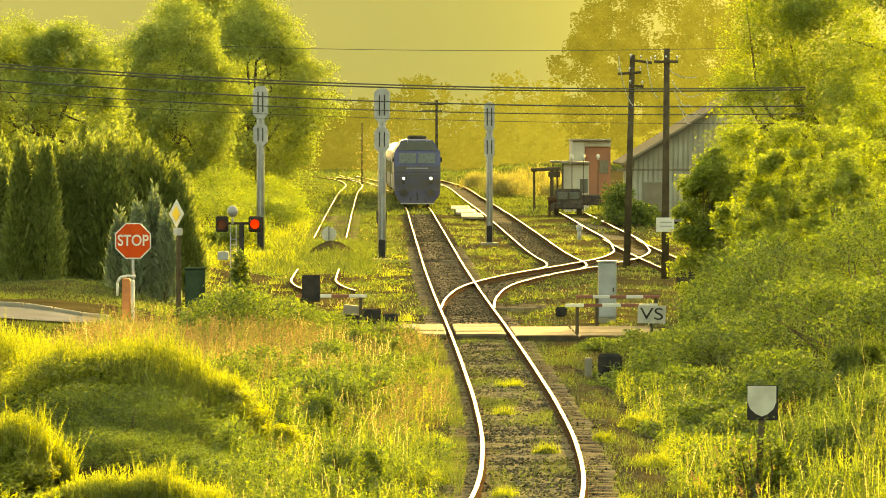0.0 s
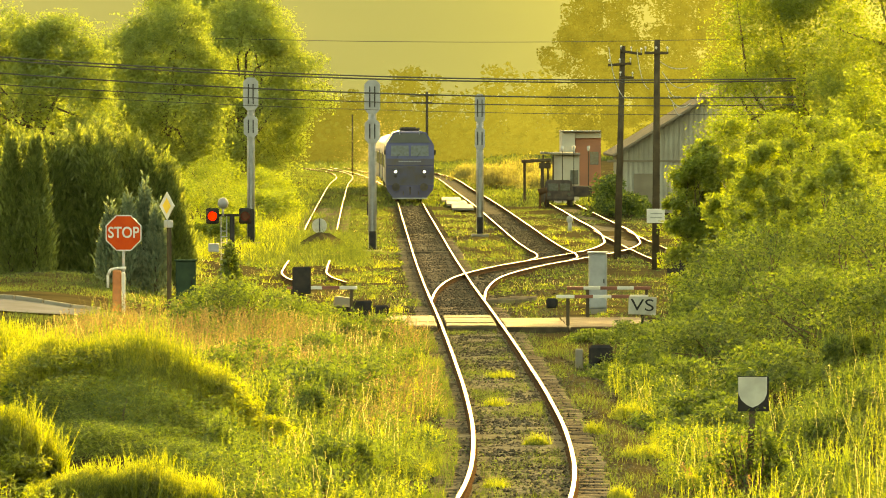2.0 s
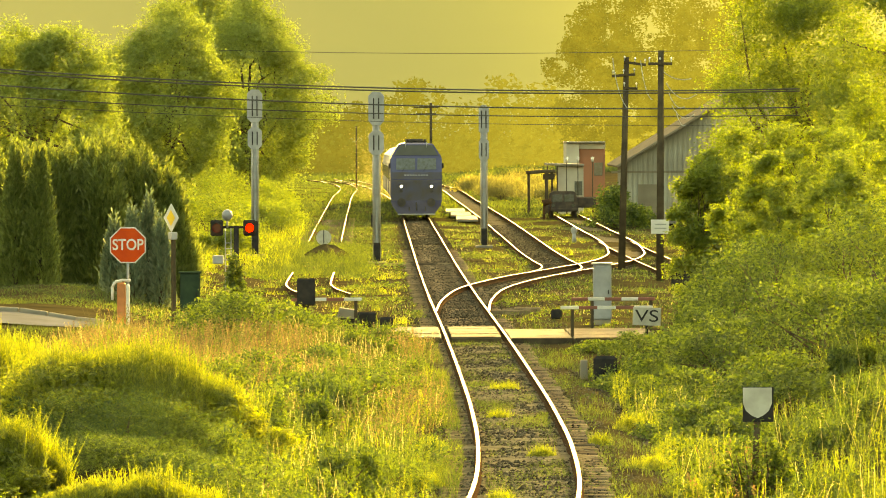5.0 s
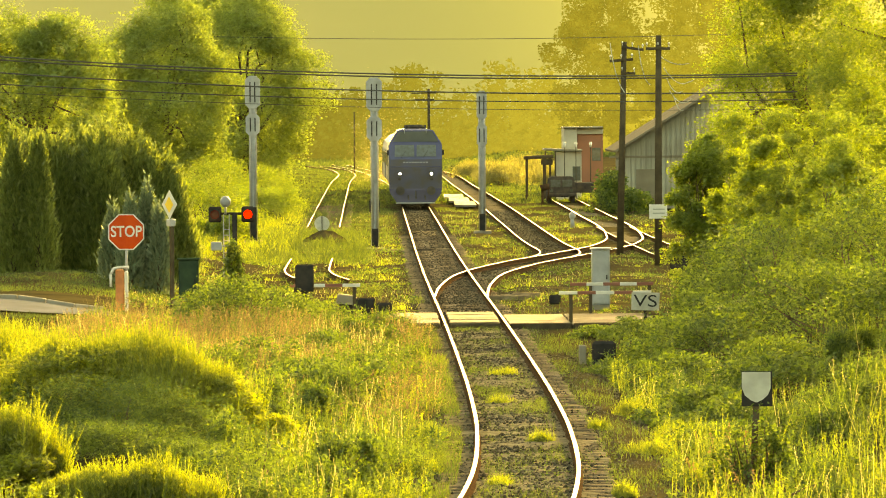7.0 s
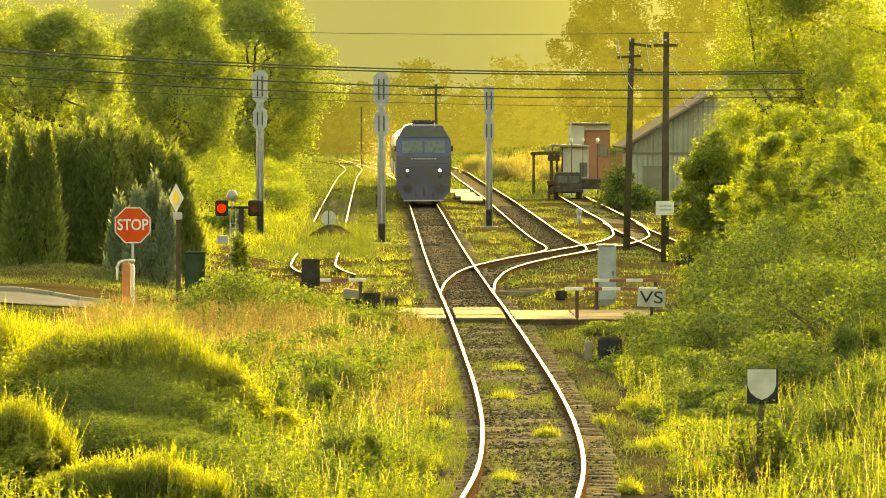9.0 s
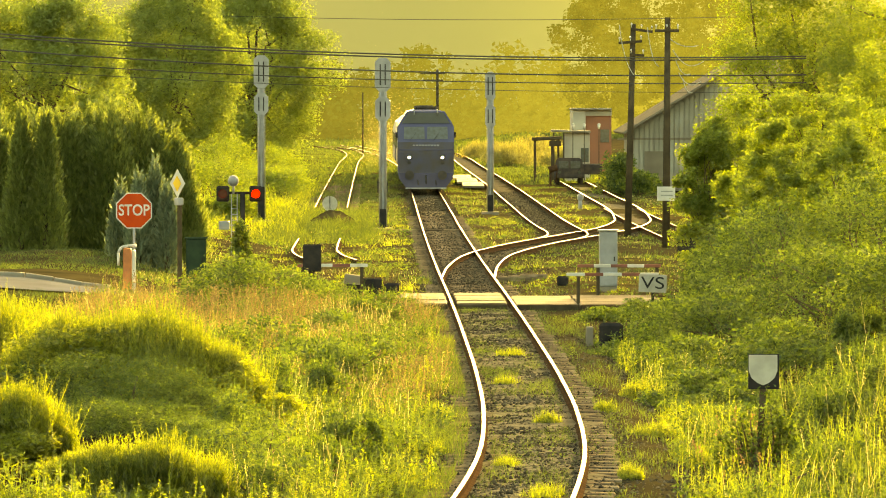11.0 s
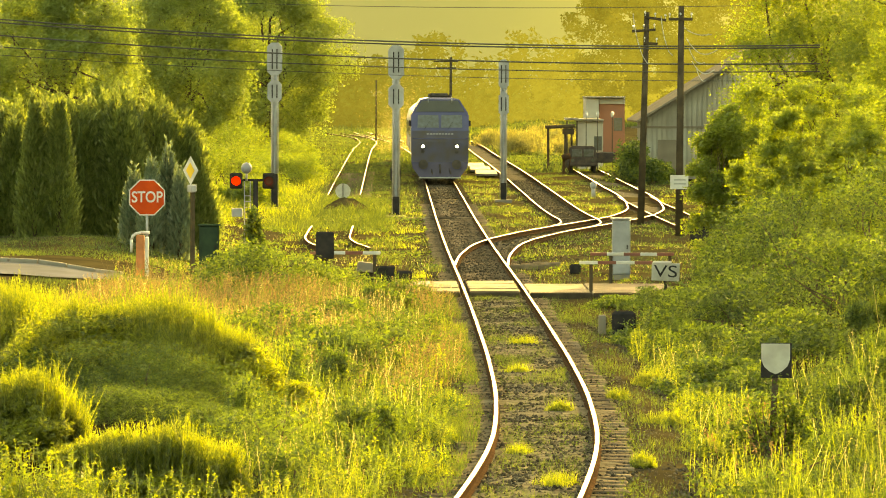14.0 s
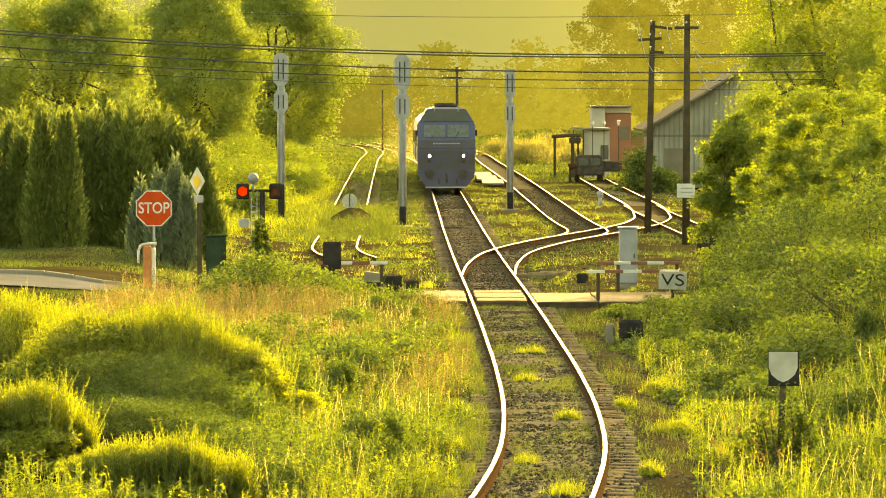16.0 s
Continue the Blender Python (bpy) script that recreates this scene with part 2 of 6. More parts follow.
def raw_mesh(name, verts, loops_per_face, mat, parent=None, idx=None):
    """A mesh from arrays: every face has the same number of corners, corners in order unless idx is given."""
    verts = np.asarray(verts, dtype=np.float32).reshape(-1, 3)
    idx = np.arange(len(verts), dtype=np.int32) if idx is None else np.asarray(idx, dtype=np.int32).ravel()
    me = bpy.data.meshes.new(name)
    me.vertices.add(len(verts))
    me.vertices.foreach_set("co", verts.ravel())
    nf = len(idx) // loops_per_face
    me.loops.add(len(idx))
    me.loops.foreach_set("vertex_index", idx)
    me.polygons.add(nf)
    me.polygons.foreach_set("loop_start", np.arange(nf, dtype=np.int32) * loops_per_face)
    me.polygons.foreach_set("loop_total", np.full(nf, loops_per_face, dtype=np.int32))
    me.update(calc_edges=True)
    me.materials.append(mat)
    ob = new(name, me)
    ob.parent = parent
    return ob


def unit(v):
    return v / np.maximum(np.linalg.norm(v, axis=-1, keepdims=True), 1e-9)


def leaf_quads(rng, centres, size, aspect=0.5, droop=0.0, up=0.3):
    """Rhombic leaves at the centres, in random attitudes."""
    n = len(centres)
    ax = rng.normal(size=(n, 3))
    ax[:, 2] = ax[:, 2] * 0.6 - droop
    ax = unit(ax)
    nr = rng.normal(size=(n, 3))
    nr[:, 2] += up
    side = unit(np.cross(ax, nr))
    s = (size * rng.uniform(0.6, 1.35, n))[:, None]
    a, w = ax * s * 0.5, side * s * 0.5 * aspect
    return np.stack([centres - a, centres + w - a * 0.1, centres + a, centres - w - a * 0.1], 1)


def blade_quads(rng, roots, height, width, lean=0.35, parts=2):
    """Grass blades that bend over, each a strip of tapering quads."""
    n = len(roots)
    az = rng.uniform(0, 2 * math.pi, n)
    d = np.stack([np.cos(az), np.sin(az), np.zeros(n)], 1)
    # blades turn their width roughly across the view
    wd = np.stack([np.cos(az * 3), 0.35 * np.sin(az * 3), np.zeros(n)], 1)
    wd = unit(wd)
    h = height * rng.uniform(0.45, 1.25, n)
    ln = lean * rng.uniform(0.1, 1.3, n)
    ws = width * rng.uniform(0.6, 1.3, n)
    rows = []
    for k in range(parts + 1):
        t = k / parts
        c = roots + d * (h * ln * t * t)[:, None] + np.array([0, 0, 1.0]) * (h * (t - 0.25 * ln * t * t))[:, None]
        w = wd * (ws * (1.0 - 0.92 * t ** 1.5) * 0.5)[:, None]
        rows.append((c - w, c + w))
    quads = [np.stack([rows[k][0], rows[k][1], rows[k + 1][1], rows[k + 1][0]], 1) for k in range(parts)]
    return np.concatenate(quads, 0)


# ---- the lie of the land and the lines of the tracks (x by distance y) ----
def smooth_line(points, y):
    """A smooth curve through (y, x) points (monotone in y), cubic with slopes from the neighbours."""
    ys, xs = np.array([p[0] for p in points], float), np.array([p[1] for p in points], float)
    m = np.gradient(xs, ys)
    y = np.asarray(y, float)
    i = np.clip(np.searchsorted(ys, y) - 1, 0, len(ys) - 2)
    h = ys[i + 1] - ys[i]
    t = np.clip((y - ys[i]) / h, 0, 1)
    out = (2 * t**3 - 3 * t**2 + 1) * xs[i] + (t**3 - 2 * t**2 + t) * h * m[i] + (-2 * t**3 + 3 * t**2) * xs[i + 1] + (t**3 - t**2) * h * m[i + 1]
    return out + np.where(y > ys[-1], (y - ys[-1]) * m[-1], 0) + np.where(y < ys[0], (y - ys[0]) * m[0], 0)


MAIN = [(20, -4.2), (45, -0.9), (67, 0.83), (76, 1.24), (86, 1.39), (98, 1.36), (112, 1.22), (133, 0.96), (165, 0.5), (252, -0.55), (282, -0.9), (350, -1.68), (420, -3.0), (500, -5.6), (620, -11.5)]
SECOND = [(196, 4.1), (201, 4.6), (206, 4.72), (213, 4.55), (258, 3.9), (323, 3.2), (400, 2.2), (505, 0.6), (620, -4.5)]
LEFT_TRACK = [(160, -2.6), (166, -3.1), (171, -3.62), (175, -4.02), (181, -4.36), (187, -4.46), (198, -4.58), (268, -5.5), (350, -6.6), (436, -7.7), (505, -8.4), (545, -9.8), (620, -15.5)]
BRANCH = [(152, 0.68), (164, 0.9), (177, 1.55), (189, 2.95), (203, 5.3), (212, 6.75), (223, 7.8), (234, 8.15), (280, 8.1), (330, 7.9)]
SIDING = [(196, 8.9), (214, 8.6), (235, 8.3), (250, 8.15)]


def step(a, b, v):
    t = np.clip((v - a) / (b - a), 0, 1)
    return t * t * (3 - 2 * t)


def rise(y):
    """The line climbs very gently beyond the points."""
    return 0.13 * step(195, 290, np.asarray(y, float))


def wave(x, y):
    return 0.5 * np.sin(x * 0.9 + y * 0.23) + 0.3 * np.sin(x * 0.37 - y * 0.41 + 1.3) + 0.2 * np.sin(x * 2.1 + y * 0.9)


def land(x, y):
    """Height of the ground. Rail heads are at 0.17."""
    x, y = np.asarray(x, float), np.asarray(y, float)
    c = smooth_line(MAIN, np.clip(y, 0, 620))
    dl, dr = c - x, x - c
    z = np.zeros(np.broadcast(x, y).shape)
    near = 1 - step(120, 132, y)
    mid = step(128, 145, y)
    # weedy banks this side of the crossing
    z = z + near * (0.3 + 0.08 * (1 - step(92, 116, y))) * (step(1.7, 6.0, dl) + 0.2 * step(6, 14, dl))
    z = z + near * (-0.15 * step(1.7, 2.6, dr) + 1.6 * step(3.6, 8.5, dr) + 1.0 * step(8, 20, dr))
    z = z + 0.2 * np.exp(-((x + 4.4) / 1.9) ** 2 - ((y - 123) / 7.5) ** 2) * step(1.5, 2.6, dl)
    # beyond the road: level yard, gardens rising to the sides
    z = z + mid * (0.7 * step(6.5, 12, dl) * (1 - step(200, 260, y)) + 1.2 * step(11, 20, dl) * step(200, 260, y))
    z = z + (1 - near) * (1 - mid) * (0.45 * step(4.5, 9, dl))
    z = z + mid * 0.8 * step(13, 22, dr)
    # the rise on which the camera stands
    z = z + 2.6 * (1 - step(6, 42, y)) * step(-9, -3, x)
    off = np.minimum(np.minimum(step(1.5, 2.6, np.abs(x - c)), step(1.5, 2.4, np.abs(x - smooth_line(SECOND, y)))), step(1.5, 2.4, np.abs(x - smooth_line(LEFT_TRACK, y))))
    z = z + 0.10 * wave(x, y) * off * (1 - step(60, 200, np.abs(x)))
    z = z - 0.03 + rise(y)
    return z


def land1(x, y):
    return float(land(np.array([x]), np.array([y]))[0])


def stand(x, y, turn=0.0, sink=0.02):
    return pose(x, y, land1(x, y) - sink, 0, 0, turn)

# ---- ground ----
def build_ground():
    xs = np.unique(np.concatenate([np.linspace(-3000, -60, 22), np.linspace(-60, -22, 20), np.arange(-22, 24, 0.42), np.linspace(24, 60, 20), np.linspace(60, 3000, 22)]))
    ys = np.unique(np.concatenate([np.linspace(-800, 0, 12), np.linspace(0, 60, 30), np.arange(60, 260, 1.0), np.linspace(260, 640, 110), np.linspace(640, 4500, 30)]))
    X, Y = np.meshgrid(xs, ys)
    Z = land(X, Y)
    nx, ny = len(xs), len(ys)
    v = np.stack([X, Y, Z], -1).reshape(-1, 3)
    i = np.arange(nx * ny).reshape(ny, nx)
    q = np.stack([i[:-1, :-1], i[:-1, 1:], i[1:, 1:], i[1:, :-1]], -1).reshape(-1, 4)
    ob = raw_mesh("ground", v, 4, GROUND, idx=q)
    ob.data.polygons.foreach_set("use_smooth", np.ones(len(q), dtype=bool))
    tagged(ob, "weedy uneven ground with bare brown soil beside the rails", "ground", kind="structure")


build_ground()


def build_backdrop():
    """A long wooded hillside far behind, its evening glare painted in as emission."""
    az = np.radians(np.linspace(-70, 70, 180))
    hs = np.linspace(-0.02, 1, 14)
    A, H = np.meshgrid(az, hs)
    top = 190 + 26 * np.sin(A * 5 + 0.6) + 12 * np.sin(A * 17) + 3 * np.sin(A * 90) + 2 * np.sin(A * 233)
    R = 2600 + 900 * H
    v = np.stack([R * np.sin(A), R * np.cos(A), H * top], -1).reshape(-1, 3)
    i = np.arange(A.size).reshape(A.shape)
    q = np.stack([i[:-1, :-1], i[:-1, 1:], i[1:, 1:], i[1:, :-1]], -1).reshape(-1, 4)
    m = bpy.data.materials.new("hillside_with_emitted_haze")
    m.use_nodes = True
    nt = m.node_tree
    b = nt.nodes["Principled BSDF"]
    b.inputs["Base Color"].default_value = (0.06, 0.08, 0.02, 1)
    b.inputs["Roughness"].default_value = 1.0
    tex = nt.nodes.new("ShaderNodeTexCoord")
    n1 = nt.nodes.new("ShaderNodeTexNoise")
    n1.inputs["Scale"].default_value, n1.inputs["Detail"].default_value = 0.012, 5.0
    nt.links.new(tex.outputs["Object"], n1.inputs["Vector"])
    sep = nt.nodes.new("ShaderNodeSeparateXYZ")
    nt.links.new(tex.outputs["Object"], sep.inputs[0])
    # emission grows to the right, imitating haze that brightens towards the sun
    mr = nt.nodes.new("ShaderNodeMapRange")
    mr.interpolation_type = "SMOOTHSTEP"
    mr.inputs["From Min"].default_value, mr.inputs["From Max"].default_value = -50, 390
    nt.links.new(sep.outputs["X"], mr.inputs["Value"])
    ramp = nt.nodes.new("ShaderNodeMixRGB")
    ramp.inputs["Color1"].default_value, ramp.inputs["Color2"].default_value = (*HILL_HAZE_DIM, 1), (*HILL_HAZE_BRIGHT, 1)
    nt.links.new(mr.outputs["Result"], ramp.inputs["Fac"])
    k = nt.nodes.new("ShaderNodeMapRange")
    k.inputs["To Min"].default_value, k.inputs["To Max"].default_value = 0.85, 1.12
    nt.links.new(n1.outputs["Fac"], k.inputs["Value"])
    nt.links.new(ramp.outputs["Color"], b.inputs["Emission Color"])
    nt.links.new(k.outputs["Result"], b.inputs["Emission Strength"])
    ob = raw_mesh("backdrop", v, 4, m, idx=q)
    tagged(ob, "wooded hillside with golden evening haze painted in as glow", "hillside", kind="structure")


HILL_HAZE_DIM, HILL_HAZE_BRIGHT = (0.026, 0.025, 0.0052), (0.152, 0.134, 0.022)
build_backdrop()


# ---- tracks ----
def sweep_rail(name, pts, parent, top):
    """A rail along pts: foot, web and head; the head's running face is polished."""
    prof = [(-0.062, 0.0), (0.062, 0.0), (0.062, 0.012), (0.012, 0.035), (0.012, 0.115), (0.036, 0.128), (0.036, 0.155), (0.030, 0.163), (-0.030, 0.163), (-0.036, 0.155), (-0.036, 0.128), (-0.012, 0.115), (-0.012, 0.035), (-0.062, 0.012)]
    bm = B()
    rings = []
    n = len(pts)
    for k, p in enumerate(pts):
        a, c = pts[max(k - 1, 0)], pts[min(k + 1, n - 1)]
        d = (Vector(c) - Vector(a)).normalized()
        s = Vector((d.y, -d.x, 0)).normalized()
        rings.append([bm.verts.new(Vector(p) + s * u + Vector((0, 0, w))) for u, w in prof])
    m = len(prof)
    for r0, r1 in zip(rings, rings[1:]):
        for j in range(m):
            f = bm.faces.new((r0[j], r0[(j + 1) % m], r1[(j + 1) % m], r1[j]))
            f.material_index = 1 if j == 7 else 0
    bm.faces.new(rings[0]), bm.faces.new(rings[-1][::-1])
    bmesh.ops.recalc_face_normals(bm, faces=bm.faces[:])
    return part(name, bm, [RAIL_SIDE, top], parent)


def line_points(line, y0, y1, gap, off=0.0):
    ys = np.linspace(y0, y1, max(2, int(round((y1 - y0) / gap)) + 1))
    xs = smooth_line(line, ys)
    d = np.gradient(xs, ys)
    k = 1 / np.sqrt(1 + d * d)
    return [(float(x + off * a), float(y - off * a * g), 0.007 + float(rise(y))) for x, y, a, g in zip(xs, ys, k, d)]


SLEEPER_MESH = None


def lay_sleepers(track, line, y0, y1, rng, sink=0.0, most=300):
    """Wooden sleepers 0.62 m apart, a little crooked."""
    global SLEEPER_MESH
    if SLEEPER_MESH is None:
        bm = B()
        box(bm, 0, 0, 0, 2.5, 0.24, 0.16, 0.015)
        SLEEPER_MESH = bpy.data.meshes.new("sleeper")
        bm.to_mesh(SLEEPER_MESH)
        bm.free()
        SLEEPER_MESH.materials.append(SLEEPER)
    y, n = y0, 0
    while y < y1 and n < most:
        x = float(smooth_line(line, y))
        g = float(smooth_line(line, y + 0.5) - smooth_line(line, y - 0.5))
        s = new("sleeper", SLEEPER_MESH)
        s.parent = track
        s.matrix_basis = pose(x + rng.uniform(-0.05, 0.05), y, -0.068 - sink + float(rise(y)) + rng.uniform(-0.012, 0.006), 0, 0, -math.degrees(math.atan(g)) + rng.uniform(-1.2, 1.2))
        y += 0.62
        n += 1


def build_track(label, line, y0, y1, gap=2.0, sleepers=None, top=RAIL_TOP, sink=0.0):
    t = thing("railway_track", pose(0, 0, 0), label, "railway track", "tracks of the yard", "structure")
    for off in (-0.755, 0.755):
        sweep_rail("rail", line_points(line, y0, y1, gap, off), t, top)
    if sleepers:
        lay_sleepers(t, line, *sleepers, random.Random(int(y0)), sink)
    return t


main_track = build_track("main line of shining worn steel rails on wooden sleepers", MAIN, 22, 610, 2.0, (56, 240))
build_track("parallel track with gleaming rails in weedy ballast", SECOND, 197, 600, 1.5, (204, 330), sink=0.05)
build_track("overgrown side track with pale rails in grass", LEFT_TRACK, 250, 600, 3.0, (252, 330), DULL_RAIL)
build_track("end of the overgrown side track showing through grass", LEFT_TRACK, 170, 197, 0.7)
build_track("sharply curved connecting track with glaring rails", BRANCH, 153, 330, 1.5, (156, 300), BRIGHT_RAIL, 0.05)
build_track("rusty siding track half lost in weeds", SIDING, 197, 248, 2.0, None, DULL_RAIL)


def ballast_bed(line, y0, y1, half, label):
    """A low bed of ballast under a track, edges uneven."""
    rng = np.random.default_rng(int(y0))
    ys = np.arange(y0, y1, 0.8)
    xs = smooth_line(line, ys)
    us = np.array([-1.25, -1.0, -0.5, 0, 0.5, 1.0, 1.25])
    hz = np.array([-0.22, -0.09, 0.004, 0.02, 0.004, -0.09, -0.22])
    V = np.zeros((len(ys), 7, 3))
    for k in range(7):
        V[:, k, 0] = xs + us[k] * half * (1 - 0.22 * step(139, 143, ys)) + rng.normal(0, 0.06, len(ys))
        V[:, k, 1] = ys
        V[:, k, 2] = hz[k] + rng.normal(0, 0.012, len(ys)) - 0.035 * step(139, 143, ys) + rise(ys)
    i = np.arange(len(ys) * 7).reshape(len(ys), 7)
    q = np.stack([i[:-1, :-1], i[:-1, 1:], i[1:, 1:], i[1:, :-1]], -1).reshape(-1, 4)
    ob = raw_mesh("ballast", V.reshape(-1, 3), 4, BALLAST, idx=q)
    tagged(ob, label, "ballast", kind="stuff")


ballast_bed(MAIN, 30, 600, 1.7, "bed of dusty grey-brown ballast stones under the main line")
ballast_bed(SECOND, 206, 600, 1.6, "bed of weedy ballast under the parallel track")
ballast_bed(BRANCH, 168, 320, 1.5, "bed of brown ballast under the curved connection")


def loose_stones(line, y0, y1, n, half, seed, label):
    """Ballast stones as little irregular lumps."""
    rng = np.random.default_rng(seed)
    y = y0 + (y1 - y0) * rng.uniform(0, 1, n) ** 1.3
    x = smooth_line(line, y) + rng.uniform(-half, half, n)
    r = rng.uniform(0.016, 0.05, n) * rng.uniform(0.6, 1.0, n)
    z = rise(y) + rng.uniform(0.004, 0.03, n) - 0.11 * (np.abs(x - smooth_line(line, y)) / half) ** 1.6
    base = np.array([(1, 0, 0), (0, 1, 0), (-1, 0, 0), (0, -1, 0), (0, 0, 0.8), (0, 0, -0.7)], float)
    P = base[None] * rng.uniform(0.6, 1.4, (n, 6, 1)) * r[:, None, None]
    a = rng.uniform(0, 6.3, n)
    c, s = np.cos(a)[:, None], np.sin(a)[:, None]
    P = np.stack([P[..., 0] * c - P[..., 1] * s, P[..., 0] * s + P[..., 1] * c, P[..., 2]], -1) + np.stack([x, y, z], -1)[:, None]
    f = np.array([(0, 1, 4), (1, 2, 4), (2, 3, 4), (3, 0, 4), (1, 0, 5), (2, 1, 5), (3, 2, 5), (0, 3, 5)])
    idx = (np.arange(n)[:, None, None] * 6 + f[None]).reshape(-1)
    ob = raw_mesh("ballast_stones", P.reshape(-1, 3), 3, STONE, idx=idx)
    tagged(ob, label, "stones", kind="stuff")


loose_stones(MAIN, 56, 134, 42000, 2.2, 5, "loose ballast stones between and beside the rails")
loose_stones(MAIN, 142, 260, 14000, 3.0, 6, "scattered ballast stones along the main line")
loose_stones(MAIN, 250, 345, 7000, 1.7, 9, "scattered ballast stones before the station throat")
loose_stones(SECOND, 206, 300, 9000, 1.7, 8, "scattered stones on the parallel track")
loose_stones(BRANCH, 152, 214, 9000, 3.4, 7, "scattered grey-brown stones round the curved connection")

# ---- level crossing ----
def build_crossing():
    road = thing("road", pose(0, 0, 0), "worn pale concrete level crossing of slabs and planks between the rails", "level crossing", kind="structure")
    rng = random.Random(3)
    y0, y1 = 133.6, 140.6
    spans = [(-7.2, -4.6), (-4.6, -2.1), (-2.1, 0.11), (0.32, 1.60), (1.81, 3.4), (3.4, 5.6)]
    for a, b in spans:
        rows = 4 if 0.3 < a < 0.4 else 3
        for k in range(rows):
            ya, yb = y0 + (y1 - y0) * k / rows, y0 + (y1 - y0) * (k + 1) / rows
            bm = B()
            top = 0.165 + rng.uniform(-0.012, 0.008) - (0.06 if a > 1.7 else 0)
            sh = float(smooth_line(MAIN, (ya + yb) / 2) - 0.96)
            box(bm, (a + b) / 2 + sh, (ya + yb) / 2, top - 0.16, b - a - 0.03, yb - ya - 0.03, 0.32, 0.02)
            part("slab", bm, SLAB, road)
    for a, b in spans:
        bm = B()
        box(bm, (a + b) / 2 + float(smooth_line(MAIN, y0) - 0.96), y0 - 0.14, -0.02, b - a - 0.05, 0.2, 0.3, 0.02)
        part("edge_timber", bm, POLE_WOOD, road, "dark timber edging the slabs")
    return road


build_crossing()


def build_side_road():
    """The lane that comes down from the village on the far bank and runs to the crossing."""
    ts = np.linspace(0, 1, 40)
    px = -6.3 - 30 * ts
    py = 135.4 + 4.0 * ts + 8 * ts * ts
    V, n = [], len(ts)
    for k, u in enumerate((-2.6, -1.3, 0, 1.3, 2.6)):
        x, y = px, py + u
        V.append(np.stack([x, y, land(x, y) + 0.05 + 0.03 * (1 - (u / 2.6) ** 2)], -1))
    V = np.stack(V, 1)
    i = np.arange(n * 5).reshape(n, 5)
    q = np.stack([i[:-1, :-1], i[1:, :-1], i[1:, 1:], i[:-1, 1:]], -1).reshape(-1, 4)
    ob = raw_mesh("lane", V.reshape(-1, 3), 4, ASPHALT, idx=q[:, ::-1])
    tagged(ob, "pale grey asphalt lane leading to the level crossing", "road", kind="structure")


build_side_road()


def build_kerb():
    """Pale kerb stones along the far side of the lane."""
    k = thing("kerb", pose(0, 0, 0), "pale concrete kerb along the lane", "kerb", kind="structure")
    for i in range(24):
        t = (i + 0.5) / 40
        x, y = -8.6 - 30 * t, 135.4 + 4.0 * (t + 0.077) + 8 * (t + 0.077) ** 2 + 2.75
        bm = B()
        box(bm, 0, 0, 0, 0.74, 0.14, 0.26, 0.02)
        st = part("kerb_stone", bm, CONCRETE, k)
        rise = (land1(x + 0.4, y) - land1(x - 0.4, y)) / 0.8
        st.matrix_basis = pose(x, y, land1(x, y) + 0.02, 0, -math.degrees(math.atan(rise)), -math.degrees(math.atan((4.0 + 16 * (t + 0.077)) / 30)))


build_kerb()


# ---- signals and signs ----
def build_signal(x, y, height, boxes, dark, label):
    """A slender light signal seen from behind: posts, two back boxes, ladder, black foot."""
    s = thing("railway_signal", stand(x, y), label, "railway signal", "light signals of the yard")
    h = height
    bm = B()
    rod(bm, (-0.085, 0, dark), (-0.085, 0, h - 0.15), 0.045, 0.045, 10)
    rod(bm, (0.085, 0, dark), (0.085, 0, h - 0.15), 0.045, 0.045, 10)
    box(bm, 0, 0.02, (dark + h) / 2 - 0.1, 0.12, 0.03, h - dark - 0.2)
    part("mast", bm, STEEL_GREY, s)
    bm = B()
    box(bm, 0, 0, dark / 2, 0.26, 0.22, dark, 0.02)
    part("mast_foot", bm, DARK_PAINT, s, "black painted foot")
    bm = B()
    box(bm, 0, 0, 0.06, 0.8, 0.7, 0.16, 0.03)
    part("base_block", bm, CONCRETE, s)
    z = h
    for bh, bw in boxes:
        c = bw * 0.26
        o = [(-bw / 2, z - c), (-bw / 2 + c, z), (bw / 2 - c, z), (bw / 2, z - c), (bw / 2, z - bh + c), (bw / 2 - c, z - bh), (-bw / 2 + c, z - bh), (-bw / 2, z - bh + c)]
        bm = B()
        slab(bm, o, -0.06, 0.05)
        head = part("signal_head", bm, STEEL_GREY, s)
        for u in (-0.1, 0.1):
            bm = B()
            box(bm, u, -0.075, z - bh / 2, 0.045, 0.03, bh * 0.62, 0.01)
            part("cable_duct", bm, DARK_PAINT, head)
        for v in (0.3, 0.7):
            bm = B()
            rod(bm, (0, 0.05, z - bh * v), (0, 0.3, z - bh * v), 0.11, 0.12, 12)
            part("lamp_hood", bm, DARK_PAINT, head)
        z -= bh + 0.22
    bm = B()
    for u in (-0.15, 0.15):
        rod(bm, (u, 0.16, 0.2), (u, 0.16, h - 1.2), 0.018, 0.018, 6)
    k = 0.4
    while k < h - 1.2:
        rod(bm, (-0.15, 0.16, k), (0.15, 0.16, k), 0.013, 0.013, 6)
        k += 0.32
    part("ladder", bm, STEEL_GREY, s)
    return s


build_signal(-7.72, 227, 7.10, [(1.38, 0.64), (0.92, 0.60)], 1.55, "tall grey light signal with black foot seen from behind")
build_signal(-2.47, 217, 7.01, [(1.36, 0.64), (0.98, 0.62)], 0.9, "tall grey light signal beside the main line, back view")
